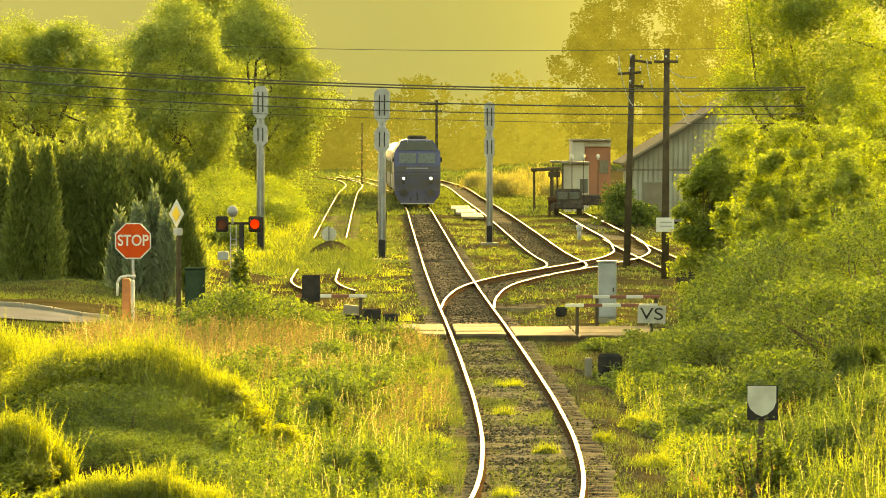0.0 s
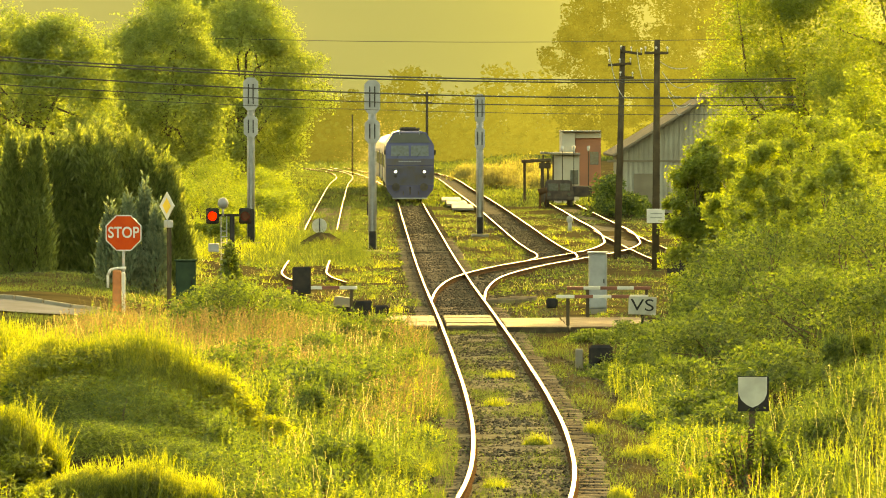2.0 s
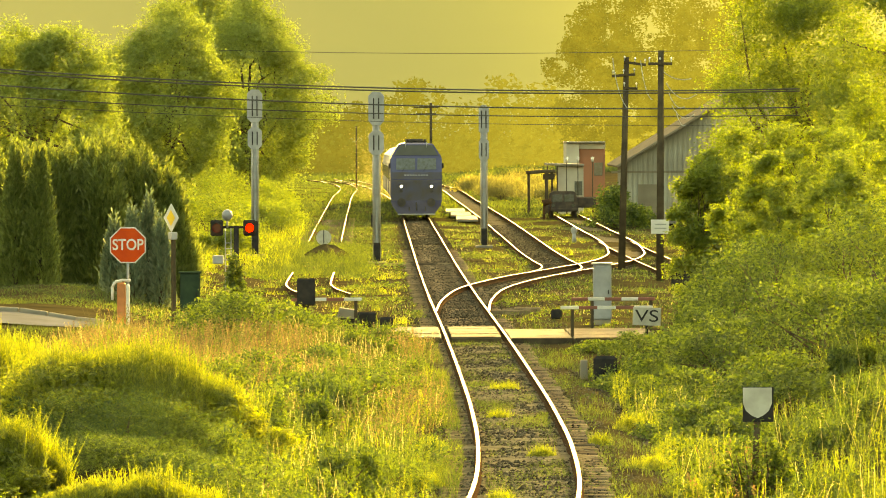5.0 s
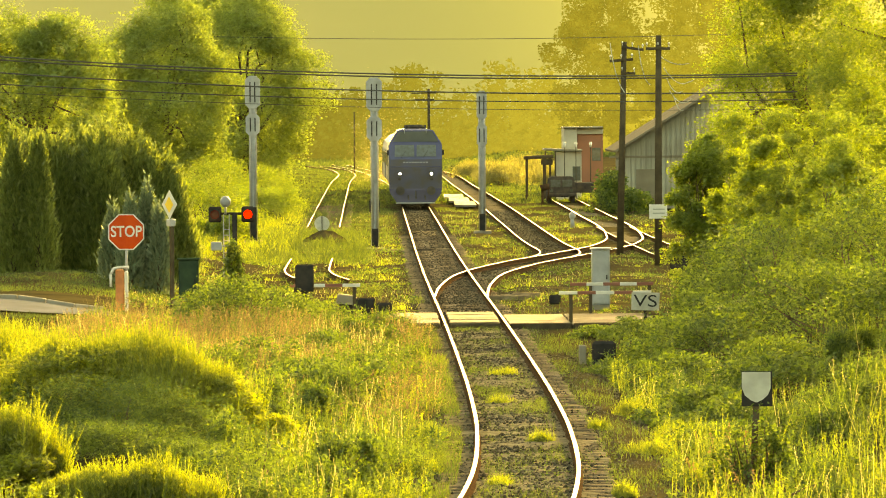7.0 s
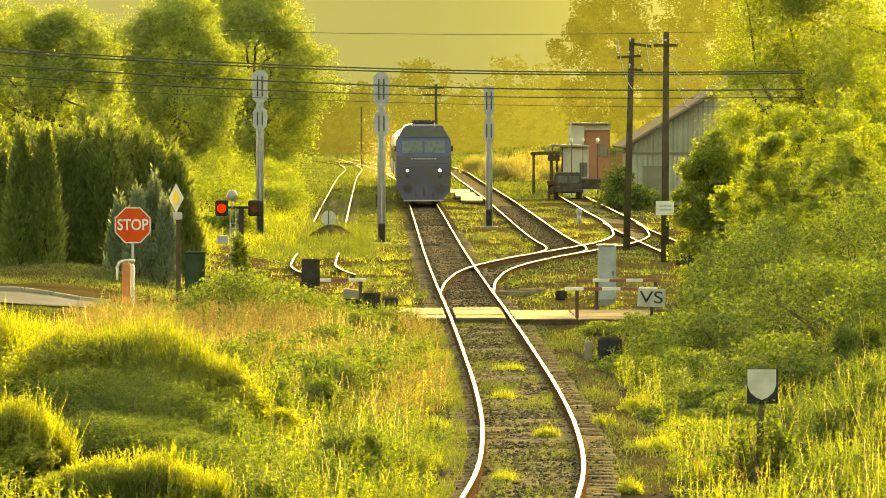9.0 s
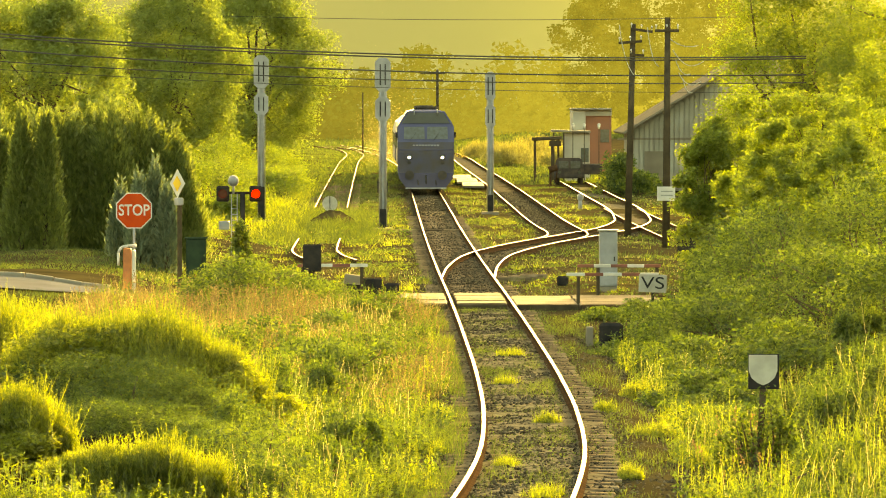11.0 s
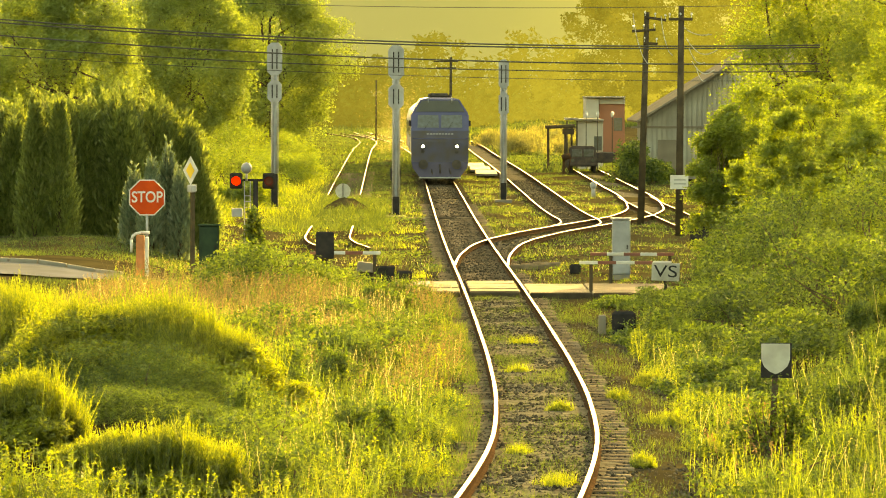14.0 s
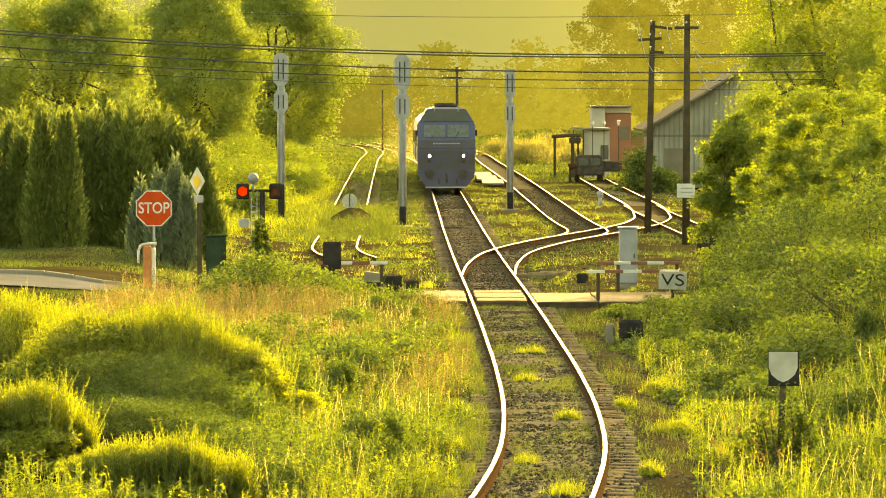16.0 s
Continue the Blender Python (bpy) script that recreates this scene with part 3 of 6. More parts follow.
build_signal(2.11, 244, 6.5, [(1.3, 0.46), (1.0, 0.46)], 0.9, "slim pale light signal between two tracks")


def build_stop_sign():
    s = thing("stop_sign", stand(-8.04, 139.2, 3), "red octagonal stop sign with white letters on grey post", "traffic sign")
    zc = 2.38 - land1(-8.04, 139.2)
    bm = B()
    rod(bm, (0, 0.04, 0), (0, 0.04, zc + 0.3), 0.035, 0.035, 10)
    part("post", bm, STEEL_GREY, s)
    for r, y0, y1, mat, nm in ((0.465, -0.005, 0.015, WHITE, "border"), (0.435, -0.012, -0.004, RED, "face")):
        o = [(r * math.cos(radians(22.5 + 45 * k)) / math.cos(radians(22.5)), zc + r * math.sin(radians(22.5 + 45 * k)) / math.cos(radians(22.5))) for k in range(8)]
        part(nm, slab(B(), o, y0, y1), mat, s)
    lettering("STOP", 0.40, (0, -0.016, zc), WHITE, s, 0.80)


def lettering(text, size, at, mat, parent, width=0.0, thick=0.006):
    c = bpy.data.curves.new("lettering", "FONT")
    c.body, c.size, c.align_x, c.align_y, c.extrude = text, size, "CENTER", "CENTER", 0.003
    c.offset = thick
    c.materials.append(mat)
    ob = new("lettering", c)
    ob.parent = parent
    ob.matrix_basis = pose(*at, 90, 0, 0)
    bpy.context.view_layer.update()
    if width:
        ob.scale = (width / max(ob.dimensions.x, 0.01), 1, 1)
    return ob


build_stop_sign()


def build_priority_sign():
    x, y = -6.94, 140
    g = land1(x, y)
    s = thing("priority_sign", stand(x, y, -56), "yellow and white diamond priority road sign on brown post", "traffic sign")
    zc = 3.07 - g
    bm = B()
    box(bm, 0, 0.05, (zc - 0.5) / 2, 0.09, 0.10, zc - 0.5, 0.01)
    part("post", bm, POLE_WOOD, s)
    bm = B()
    box(bm, 0, 0.03, zc - 0.47, 0.2, 0.18, 0.2, 0.02)
    part("cap", bm, STEEL_GREY, s, "pale grey cap")
    for r, a, b, mat, nm in ((0.37, -0.02, 0.0, WHITE, "border"), (0.21, -0.028, -0.018, YELLOW, "face")):
        part(nm, slab(B(), [(r, zc), (0, zc + r), (-r, zc), (0, zc - r)], a, b), mat, s)


build_priority_sign()


def build_ticket_box():
    """The squat post under the stop sign, orange with a pale hooped top."""
    s = thing("marker_post", stand(-8.17, 138.8, 0), "short orange marker post with pale curved metal guard", "marker post")
    g = land1(-8.17, 138.8)
    zt = 1.42 - g
    bm = B()
    box(bm, -0.02, 0, zt / 2, 0.22, 0.2, zt, 0.03)
    part("post", bm, material("faded_orange_paint", (0.50, 0.16, 0.05), 0.6), s)
    bm = B()
    box(bm, 0.15, -0.02, zt / 2, 0.09, 0.16, zt - 0.1, 0.02)
    part("plate", bm, WHITE, s)
    bm = B()
    pts = [(-0.25, zt - 0.45), (-0.25, zt - 0.12), (-0.18, zt + 0.02), (0, zt + 0.06), (0.22, zt + 0.06)]
    for a, b in zip(pts, pts[1:]):
        rod(bm, (a[0], -0.05, a[1]), (b[0], -0.05, b[1]), 0.035, 0.035, 8)
    part("guard_rail", bm, WHITE, s)


build_ticket_box()


def build_crossing_light():
    """Crossing signal: lattice mast, two hooded lamps, bell; shutters turn before the lit lenses."""
    x, y = -5.72, 150.0
    g = land1(x, y)
    s = thing("crossing_signal", stand(x, y), "level crossing signal with two hooded red lamps and grey bell", "crossing signal")
    zl = 2.63 - g
    bm = B()
    rod(bm, (0.09, 0, 0), (0.09, 0, zl + 0.05), 0.075, 0.07, 10)
    part("mast", bm, DARK_PAINT, s)
    bm = B()
    for u in (-0.22, -0.06):
        rod(bm, (u, 0, 0.1), (u, 0, zl), 0.015, 0.015, 6)
    for k in range(14):
        rod(bm, (-0.22, 0, 0.2 + k * 0.16), (-0.06, 0, 0.2 + k * 0.16), 0.012, 0.012, 6)
    part("ladder", bm, STEEL_GREY, s)
    bm = B()
    rod(bm, (-0.36, 0.1, zl + 0.02), (0.36, 0.1, zl + 0.02), 0.035, 0.035, 8)
    part("cross_arm", bm, DARK_PAINT, s)
    bm = B()
    ball(bm, (-0.16, -0.05, zl + 0.36), 0.155, 1, 0.9, 1.05)
    rod(bm, (-0.16, -0.05, zl), (-0.16, -0.05, zl + 0.24), 0.03, 0.03, 8)
    part("bell", bm, BELL_GREY, s, "round grey warning bell")
    bm = B()
    box(bm, -0.42, -0.1, zl - 0.88, 0.3, 0.24, 0.24, 0.02)
    rod(bm, (-0.42, -0.05, zl - 0.88), (0.09, 0, zl - 0.88), 0.02, 0.02, 6)
    part("junction_box", bm, STEEL_GREY, s)
    covers = []
    for u in (-0.46, 0.46):
        bm = B()
        box(bm, u, 0.12, zl, 0.36, 0.16, 0.44, 0.04)
        part("lamp_housing", bm, DARK_PAINT, s)
        bm = B()
        rr = 0.125
        pts = [(rr * 1.2 * math.cos(radians(a)), rr * 1.2 * math.sin(radians(a))) for a in range(-20, 201, 20)]
        for a, b in zip(pts, pts[1:]):
            box(bm, u + (a[0] + b[0]) / 2, -0.12, zl + (a[1] + b[1]) / 2, 0.06, 0.3, 0.02, 0, 0, Matrix.Rotation(-math.atan2(b[1] - a[1], b[0] - a[0]), 4, "Y"))
        part("lamp_hood", bm, DARK_PAINT, s)
        bm = B()
        rod(bm, (u, 0.02, zl), (u, -0.012, zl), rr, rr * 0.9, 16)
        part("lens", bm, LAMP_RED, s, "glowing red lens")
        bm = B()
        rod(bm, (rr, 0.0, 0), (rr, -0.012, 0), rr * 1.04, rr * 1.04, 16)
        c = part("shutter", bm, DARK_LENS, s, "dark red shutter disc")
        c.matrix_basis = pose(u - rr, -0.03, zl)
        covers.append((c, u - rr, zl))
    return covers


crossing_shutters = build_crossing_light()


def build_cabinet(x, y, w, h, d, mat, label, legs=0.15):
    s = thing("equipment_cabinet", stand(x, y), label, "cabinet")
    bm = B()
    box(bm, 0, 0, h / 2 + legs / 2, w, d, h - legs, 0.025)
    body = part("body", bm, mat, s)
    bm = B()
    box(bm, 0, -d / 2 - 0.012, h / 2 + legs / 2, w - 0.08, 0.02, h - legs - 0.1, 0.008)
    door = part("door", bm, mat, s)
    bm = B()
    box(bm, w * 0.32, -d / 2 - 0.035, h * 0.55, 0.03, 0.03, 0.12)
    part("handle", bm, DARK_PAINT, door)
    bm = B()
    box(bm, 0, 0, h + 0.02, w + 0.08, d + 0.08, 0.05, 0.015)
    part("lid", bm, mat, s)
    bm = B()
    box(bm, 0, 0, legs / 2, w * 0.92, d * 0.9, legs + 0.1)
    part("plinth", bm, CONCRETE, s)


build_cabinet(4.53, 148, 0.5, 1.68, 0.4, STEEL_GREY, "tall grey steel equipment cabinet beside the crossing")
build_cabinet(-6.95, 150.5, 0.55, 1.3, 0.4, DARK_GREEN, "low dark green equipment cabinet in weeds")


def build_board(name, x, y, z, w, h, label, text="", tilt=0.0, mat=None):
    g = land1(x, y)
    s = thing(name, stand(x, y), label, "sign")
    bm = B()
    rod(bm, (0, 0.06, 0), (0, 0.06, z - g + h * 0.3), 0.035, 0.035, 8)
    part("post", bm, DARK_PAINT, s)
    bm = B()
    box(bm, 0, 0, 0, w, 0.02, h, 0.006)
    p = part("plate", bm, mat or DULL_WHITE, s)
    p.matrix_basis = pose(0, 0, z - g, 0, tilt, 0)
    if text:
        lettering(text, h * 0.95, (0, -0.015, z - g), DARK_PAINT, s, w * 0.84, 0.0).rotation_euler = (radians(90), radians(tilt), 0)
    return s


build_board("shunting_board", 5.23, 134.4, 0.64, 0.70, 0.45, "white board lettered in dark capitals by the crossing", "VS", 2)


def build_round_marker():
    s = thing("point_marker", stand(-5.1, 240), "white round marker disc with a dark upright bar", "marker")
    bm = B()
    rod(bm, (0, 0.0, 0.62), (0, 0.03, 0.62), 0.34, 0.34, 24)
    part("disc", bm, DULL_WHITE, s)
    bm = B()
    box(bm, 0, -0.02, 0.66, 0.035, 0.03, 0.62)
    part("bar", bm, DARK_PAINT, s)
    bm = B()
    rod(bm, (0, 0.06, 0), (0, 0.06, 0.7), 0.03, 0.03, 8)
    part("post", bm, DARK_PAINT, s)


build_round_marker()


def build_shield_marker():
    x, y = 4.55, 76.5
    g = land1(x, y)
    s = thing("shield_marker", stand(x, y, -3), "black square board with white shield on leaning wooden post", "marker")
    zc = 1.37 - g
    bm = B()
    rod(bm, (-0.06, 0.05, -0.1), (0.01, 0.05, zc), 0.05, 0.045, 8)
    part("post", bm, POLE_WOOD, s)
    bm = B()
    box(bm, 0.01, 0, zc - 0.03, 0.44, 0.02, 0.50, 0.006)
    part("board", bm, DARK_PAINT, s)
    w = 0.205
    o = [(-w, 0.21), (w, 0.21), (w, -0.02), (w * 0.8, -0.12), (w * 0.4, -0.19), (0, -0.225), (-w * 0.4, -0.19), (-w * 0.8, -0.12), (-w, -0.02)]
    part("shield", slab(B(), [(a, zc + b) for a, b in o], -0.02, -0.008), DULL_WHITE, s)


build_shield_marker()


def striped_bar(s, a, b, r, n, first=0):
    """A barrier boom in red and white lengths."""
    a, b = Vector(a), Vector(b)
    for k in range(n):
        bm = B()
        p, q = a.lerp(b, k / n), a.lerp(b, (k + 1) / n)
        m = (p + q) / 2
        d = q - p
        box(bm, m.x, m.y, m.z, d.length, 0.05, r * 2, 0.008, 0, Matrix.Rotation(-math.atan2(d.z, d.x), 4, "Y"))
        part("boom_length", bm, BARRIER_RED if (k + first) % 2 else WHITE, s)


def build_fence(x0, x1, y, z, posts, label, first=0):
    s = thing("barrier_rail", pose(0, 0, 0), label, "barrier", "barriers at the crossing")
    striped_bar(s, (x0, y, z), (x1, y, z), 0.042, max(4, int((x1 - x0) / 0.42)), first)
    for x in posts:
        bm = B()
        g = land1(x, y) - 0.05
        box(bm, x, y + 0.06, (g + z + 0.03) / 2, 0.09, 0.07, z + 0.03 - g, 0.01)
        part("post", bm, POLE_WOOD, s)


build_fence(3.08, 5.4, 135, 0.83, (3.38,), "red and white striped barrier rail on dark posts", 0)
build_fence(3.5, 5.7, 141, 0.86, (4.05, 5.6), "red and white striped barrier rail behind the cabinet", 1)
build_fence(-3.75, -1.95, 137, 1.0, (-3.6, -2.1), "worn red and white barrier rail half hidden in weeds", 1)


def build_barrier_drive():
    s = thing("barrier_machine", stand(-3.32, 135), "black barrier machine head on a post, back view", "barrier machine")
    g = land1(-3.32, 135)
    bm = B()
    box(bm, 0, 0, 1.27 - g, 0.46, 0.3, 0.68, 0.03)
    part("housing", bm, DARK_PAINT, s)
    bm = B()
    box(bm, 0, 0, (1.0 - g) / 2, 0.16, 0.14, 1.0 - g)
    part("post", bm, DARK_PAINT, s)
    t = thing("barrier_cover", stand(-2.3, 138.2), "pale tin cover over the barrier drive", "cover")
    part("cover", slab(B(), [(-0.3, 0.55), (0.3, 0.5), (0.22, 0.74), (-0.24, 0.8)], -0.2, 0.2), CONCRETE, t)
    part("stand", box(B(), 0, 0, 0.27, 0.4, 0.3, 0.6), DARK_PAINT, t)
    for x, w, h in ((-1.85, 0.55, 0.42), (-1.35, 0.4, 0.3)):
        t = thing("counterweight", stand(x, 137.5), "dark iron counterweight block beside the barrier", "counterweight", "counterweights")
        bm = B()
        box(bm, 0, 0, h / 2 + 0.28, w, 0.4, h, 0.04)
        box(bm, 0, 0, 0.15, w * 0.5, 0.3, 0.34)
        part("block", bm, DARK_PAINT, t)


build_barrier_drive()


def build_dwarf_signal():
    s = thing("dwarf_signal", stand(3.55, 114), "low black shunting signal with hooded violet lens", "dwarf signal")
    bm = B()
    box(bm, 0, 0, 0.40, 0.50, 0.3, 0.58, 0.06)
    part("housing", bm, DARK_PAINT, s)
    bm = B()
    box(bm, 0, 0, 0.08, 0.3, 0.3, 0.2)
    part("foot", bm, CONCRETE, s)
    bm = B()
    rod(bm, (0, -0.15, 0.2), (0, -0.19, 0.2), 0.045, 0.04, 14)
    part("lens", bm, glow("violet_lens", (0.30, 0.20, 0.9), 0.25), s, "violet lens")
    bm = B()
    for a in range(-10, 190, 20):
        box(bm, 0.09 * math.cos(radians(a)), -0.24, 0.3 + 0.09 * math.sin(radians(a)), 0.035, 0.18, 0.012, 0, 0, Matrix.Rotation(-radians(a + 90), 4, "Y"))
    part("hood", bm, DARK_PAINT, s)


build_dwarf_signal()
junction = thing("junction_box", stand(3.12, 115), "small weathered junction box with cable loop", "junction box")
part("body", box(B(), 0, 0, 0.24, 0.16, 0.14, 0.42, 0.02), CONCRETE, junction)
loop = B()
for k in range(8):
    a, b = radians(k * 22.5), radians((k + 1) * 22.5)
    rod(loop, (0.2 + 0.16 * math.cos(a), -0.02, 0.1 + 0.2 * math.sin(a)), (0.2 + 0.16 * math.cos(b), -0.02, 0.1 + 0.2 * math.sin(b)), 0.018, 0.018, 6)
part("cable_loop", loop, DARK_PAINT, junction)


# ---- poles and wires ----
def build_pole(x, y, top, lean, arms, label, r=0.14):
    g = land1(x, y)
    s = thing("utility_pole", stand(x, y, 0, 0.1), label, "utility pole", "wooden line poles")
    h = top - g
    bm = B()
    rod(bm, (0, 0, 0), (lean, 0, h), r, r * 0.72, 14)
    part("pole", bm, POLE_WOOD, s)
    for z, a, b, tilt in arms:
        bm = B()
        x0 = lean * (z - g) / h
        box(bm, x0 + (a + b) / 2, -0.08, z - g, b - a, 0.09, 0.1, 0.01, 0, Matrix.Rotation(radians(tilt), 4, "Y"))
        arm = part("cross_arm", bm, POLE_WOOD, s)
        n = max(2, int(round((b - a) / 0.45)) + 1)
        for k in range(n):
            u = a + (b - a) * (k + 0.1) / (n - 0.8)
            zz = z - g - math.tan(radians(tilt)) * (u - (a + b) / 2)
            bm = B()
            rod(bm, (x0 + u, -0.08, zz + 0.04), (x0 + u, -0.08, zz + 0.14), 0.015, 0.015, 6)
            ball(bm, (x0 + u, -0.08, zz + 0.18), 0.042, 1, 1, 1.3, 0, 8)
            part("insulator", bm, PORCELAIN, arm, "white porcelain insulator")
    return s


build_pole(7.03, 205.5, 8.25, 0.22, [(8.0, -0.1, 0.75, 8), (7.55, -0.55, 0.35, -4), (7.05, -0.1, 0.45, 3)], "tall dark wooden line pole with crossarms and insulators")
P2 = build_pole(7.86, 190, 8.25, 0.06, [(7.78, -0.45, 0.4, 0)], "tall dark wooden line pole with small white notice")
bm = B()
box(bm, 0.0, -0.16, 2.02 - land1(7.86, 190), 0.64, 0.02, 0.5, 0.006)
notice = part("notice_plate", bm, WHITE, P2, "white notice plate")
for k in range(2):
    bm = B()
    box(bm, 0.02, -0.175, 2.1 - 0.14 * k - land1(7.86, 190), 0.42, 0.006, 0.045)
    part("unreadable_line", bm, LOCO_GREY, notice)
build_pole(-0.6, 500, 8.3, 0.0, [(7.9, -1.6, 0.7, 0), (7.3, -1.4, 0.5, 0)], "far wooden line pole with two crossarms", 0.16)
build_pole(-7.7, 510, 6.2, 0.0, [], "far slender pale post beside the track", 0.08)


def wire(name, pts, r, label="", parent=None):
    c = bpy.data.curves.new(name, "CURVE")
    c.dimensions, c.bevel_depth, c.bevel_resolution, c.use_fill_caps = "3D", r, 1, True
    sp = c.splines.new("POLY")
    sp.points.add(len(pts) - 1)
    for p, q in zip(sp.points, pts):
        p.co = (*q, 1)
    c.materials.append(WIRE)
    ob = new(name, c)
    ob.parent = parent
    if label:
        tagged(ob, label, "cable", "overhead cables")
    return ob


def span(x0, z0, x1, z1, y, sag, n=24):
    return [(x0 + (x1 - x0) * k / n, y, z0 + (z1 - z0) * k / n - 4 * sag * (k / n) * (1 - k / n)) for k in range(n + 1)]


for za, zb, r, sg in ((7.97, 6.93, 0.03, 0.22), (7.84, 6.85, 0.03, 0.22), (7.38, 6.24, 0.03, 0.2), (6.88, 5.95, 0.022, 0.15), (6.55, 5.6, 0.012, 0.1)):
    wire("overhead_cable", span(-24, za + 0.40, 13.5, zb - 0.07, 200, sg + 0.33, 30), r, "dark overhead cable slung across the tracks")
wire("overhead_cable", span(-30, 12.4, 30, 12.0, 420, 0.6), 0.025, "thin dark overhead cable far down the line")


def drop_loop(x0, z0, x1, z1, y, sag, label):
    pts = [(x0 + (x1 - x0) * t, y, z0 + (z1 - z0) * t ** 0.7 - sag * math.sin(math.pi * t) * 0.5) for t in [k / 10 for k in range(11)]]
    ob = wire("drop_cable", pts, 0.018, label)
    ob.data.materials.clear()
    ob.data.materials.append(DULL_WHITE)


drop_loop(6.7, 8.1, 7.25, 6.2, 205, 0.4, "pale drop cable hanging from the pole")
drop_loop(7.75, 8.0, 8.2, 6.5, 204.5, 0.5, "pale drop cable hanging from the pole")
drop_loop(8.1, 7.0, 9.2, 6.6, 190, 0.6, "pale looped cable beside the pole")
drop_loop(8.3, 6.2, 9.1, 5.9, 190, 0.5, "pale looped cable beside the pole")
drop_loop(8.2, 6.65, 8.75, 6.15, 190, 0.35, "pale looped cable beside the pole")
drop_loop(7.95, 7.45, 9.0, 7.15, 190, 0.25, "pale looped cable beside the pole")
drop_loop(8.45, 6.0, 8.8, 5.5, 190, 0.3, "pale looped cable beside the pole")


# ---- yard furniture ----
def build_trackside():
    t = thing("walkway_panel", stand(1.35, 336), "pale flat concrete panel lying between the tracks", "panel", kind="")
    for k in range(3):
        bm = B()
        box(bm, 0.35 - k * 0.28, -20 + k * 16, 0.2, 1.25, 14.5, 0.14, 0.02)
        part("panel", bm, CONCRETE, t)
    t = thing("plank_stack", stand(2.3, 155, 8), "weathered planks lying beside the points", "planks")
    for k in range(3):
        bm = B()
        box(bm, -0.2 + 0.3 * k, 0.3 * k, 0.1 + 0.03 * k, 1.2 - 0.2 * k, 0.26, 0.14, 0.015)
        part("plank", bm, SLEEPER, t)
    t = thing("point_machine", stand(3.35, 152), "low dark point machine box beside the switch", "point machine")
    bm = B()
    box(bm, 0, 0, 0.14, 0.32, 0.5, 0.28, 0.05)
    part("housing", bm, DARK_PAINT, t)
    t = thing("concrete_bin", stand(8.5, 182), "dark weathered concrete bin beside the line pole", "bin")
    bm = B()
    box(bm, 0, 0, 0.45, 1.15, 0.8, 0.9, 0.03)
    part("body", bm, DARK_PAINT, t)
    bm = B()
    box(bm, 0, 0, 0.95, 1.3, 0.95, 0.1, 0.02)
    part("lid", bm, SLEEPER, t)
    t = thing("trackside_box", stand(-3.0, 262), "dark trackside box on a short post", "trackside box")
    bm = B()
    box(bm, 0, 0, 0.95, 0.5, 0.3, 0.6, 0.03)
    box(bm, 0, 0, 0.35, 0.12, 0.12, 0.7)
    part("housing", bm, DARK_PAINT, t)
    t = thing("cable_trough", stand(-1.0, 214, 0), "low dark concrete cable trough across the ballast", "cable trough")
    for k in range(4):
        bm = B()
        box(bm, -1.6 + k * 1.02, 0, 0.06, 0.98, 0.3, 0.14, 0.02)
        part("trough_lid", bm, SLEEPER, t)
    for x, y in ((6.4, 252),):
        t = thing("switch_stand", stand(x, y), "small grey switch stand among weeds", "switch stand", "switch stands")
        bm = B()
        rod(bm, (0, 0, 0), (0, 0, 0.5), 0.12, 0.08, 10)
        ball(bm, (0, 0, 0.58), 0.16, 1, 1, 1.2)
        part("housing", bm, STEEL_GREY, t)


build_trackside()


def build_mound():
    """A low heap of dark soil in front of the round marker."""
    rng = np.random.default_rng(4)
    a, r = np.meshgrid(np.linspace(0, 2 * math.pi, 40, endpoint=False), np.linspace(0, 1, 9))
    h = 0.55 * np.cos(r * math.pi / 2) ** 1.4 * (1 + 0.12 * np.sin(3 * a)) + rng.normal(0, 0.015, r.shape) * (r < 0.95)
    v = np.stack([r * np.cos(a) * 1.35, r * np.sin(a) * 3.0, h - 0.05], -1).reshape(-1, 3)
    i = np.arange(a.size).reshape(a.shape)
    j = np.roll(i, -1, 1)
    ob = raw_mesh("soil_heap", v, 4, GROUND, idx=np.stack([i[:-1], j[:-1], j[1:], i[1:]], -1).reshape(-1, 4))
    ob.matrix_world = stand(-4.75, 229)
    tagged(ob, "low heap of dark soil beside the side track", "soil heap")


build_mound()

# ---- sheds and parked vehicle by the yard ----
def build_shed():
    """A big store with corrugated side and a broad sloping roof."""
    s = thing("storage_shed", pose(10.9, 300, 0.2), "grey corrugated storage shed with a dark sloping roof", "shed")
    bm = B()
    o = [(-0.3, 0), (8.0, 0), (8.0, 7.9), (7.0, 7.9), (-0.3, 3.45)]
    slab(bm, o, 0.0, 16.0)
    part("wall", bm, SHEET, s)
    rng = random.Random(2)
    for k in range(29):
        x = -0.15 + k * 0.28
        h = 3.45 + (x + 0.3) * 0.61 if x < 7.0 else 7.9
        bm = B()
        box(bm, x, -0.03, h / 2, 0.2, 0.06, h - 0.15, 0.02)
        part("corrugated_panel", bm, SHEET, s)
    bm = B()
    box(bm, 2.0, -0.07, 2.9, 6.4, 0.06, 0.12)
    part("rail_batten", bm, ROOF_TILE, s)
    bm = B()
    a = math.atan(0.61)
    box(bm, 3.2, 7.8, 5.70, 9.6, 17.2, 0.14, 0.02, 0, Matrix.Rotation(-a, 4, "Y"))
    part("roof", bm, ROOF_TILE, s)
    bm = B()
    box(bm, 0.9, -0.06, 1.1, 1.2, 0.06, 2.2)
    part("door", bm, ROOF_TILE, s)


build_shed()


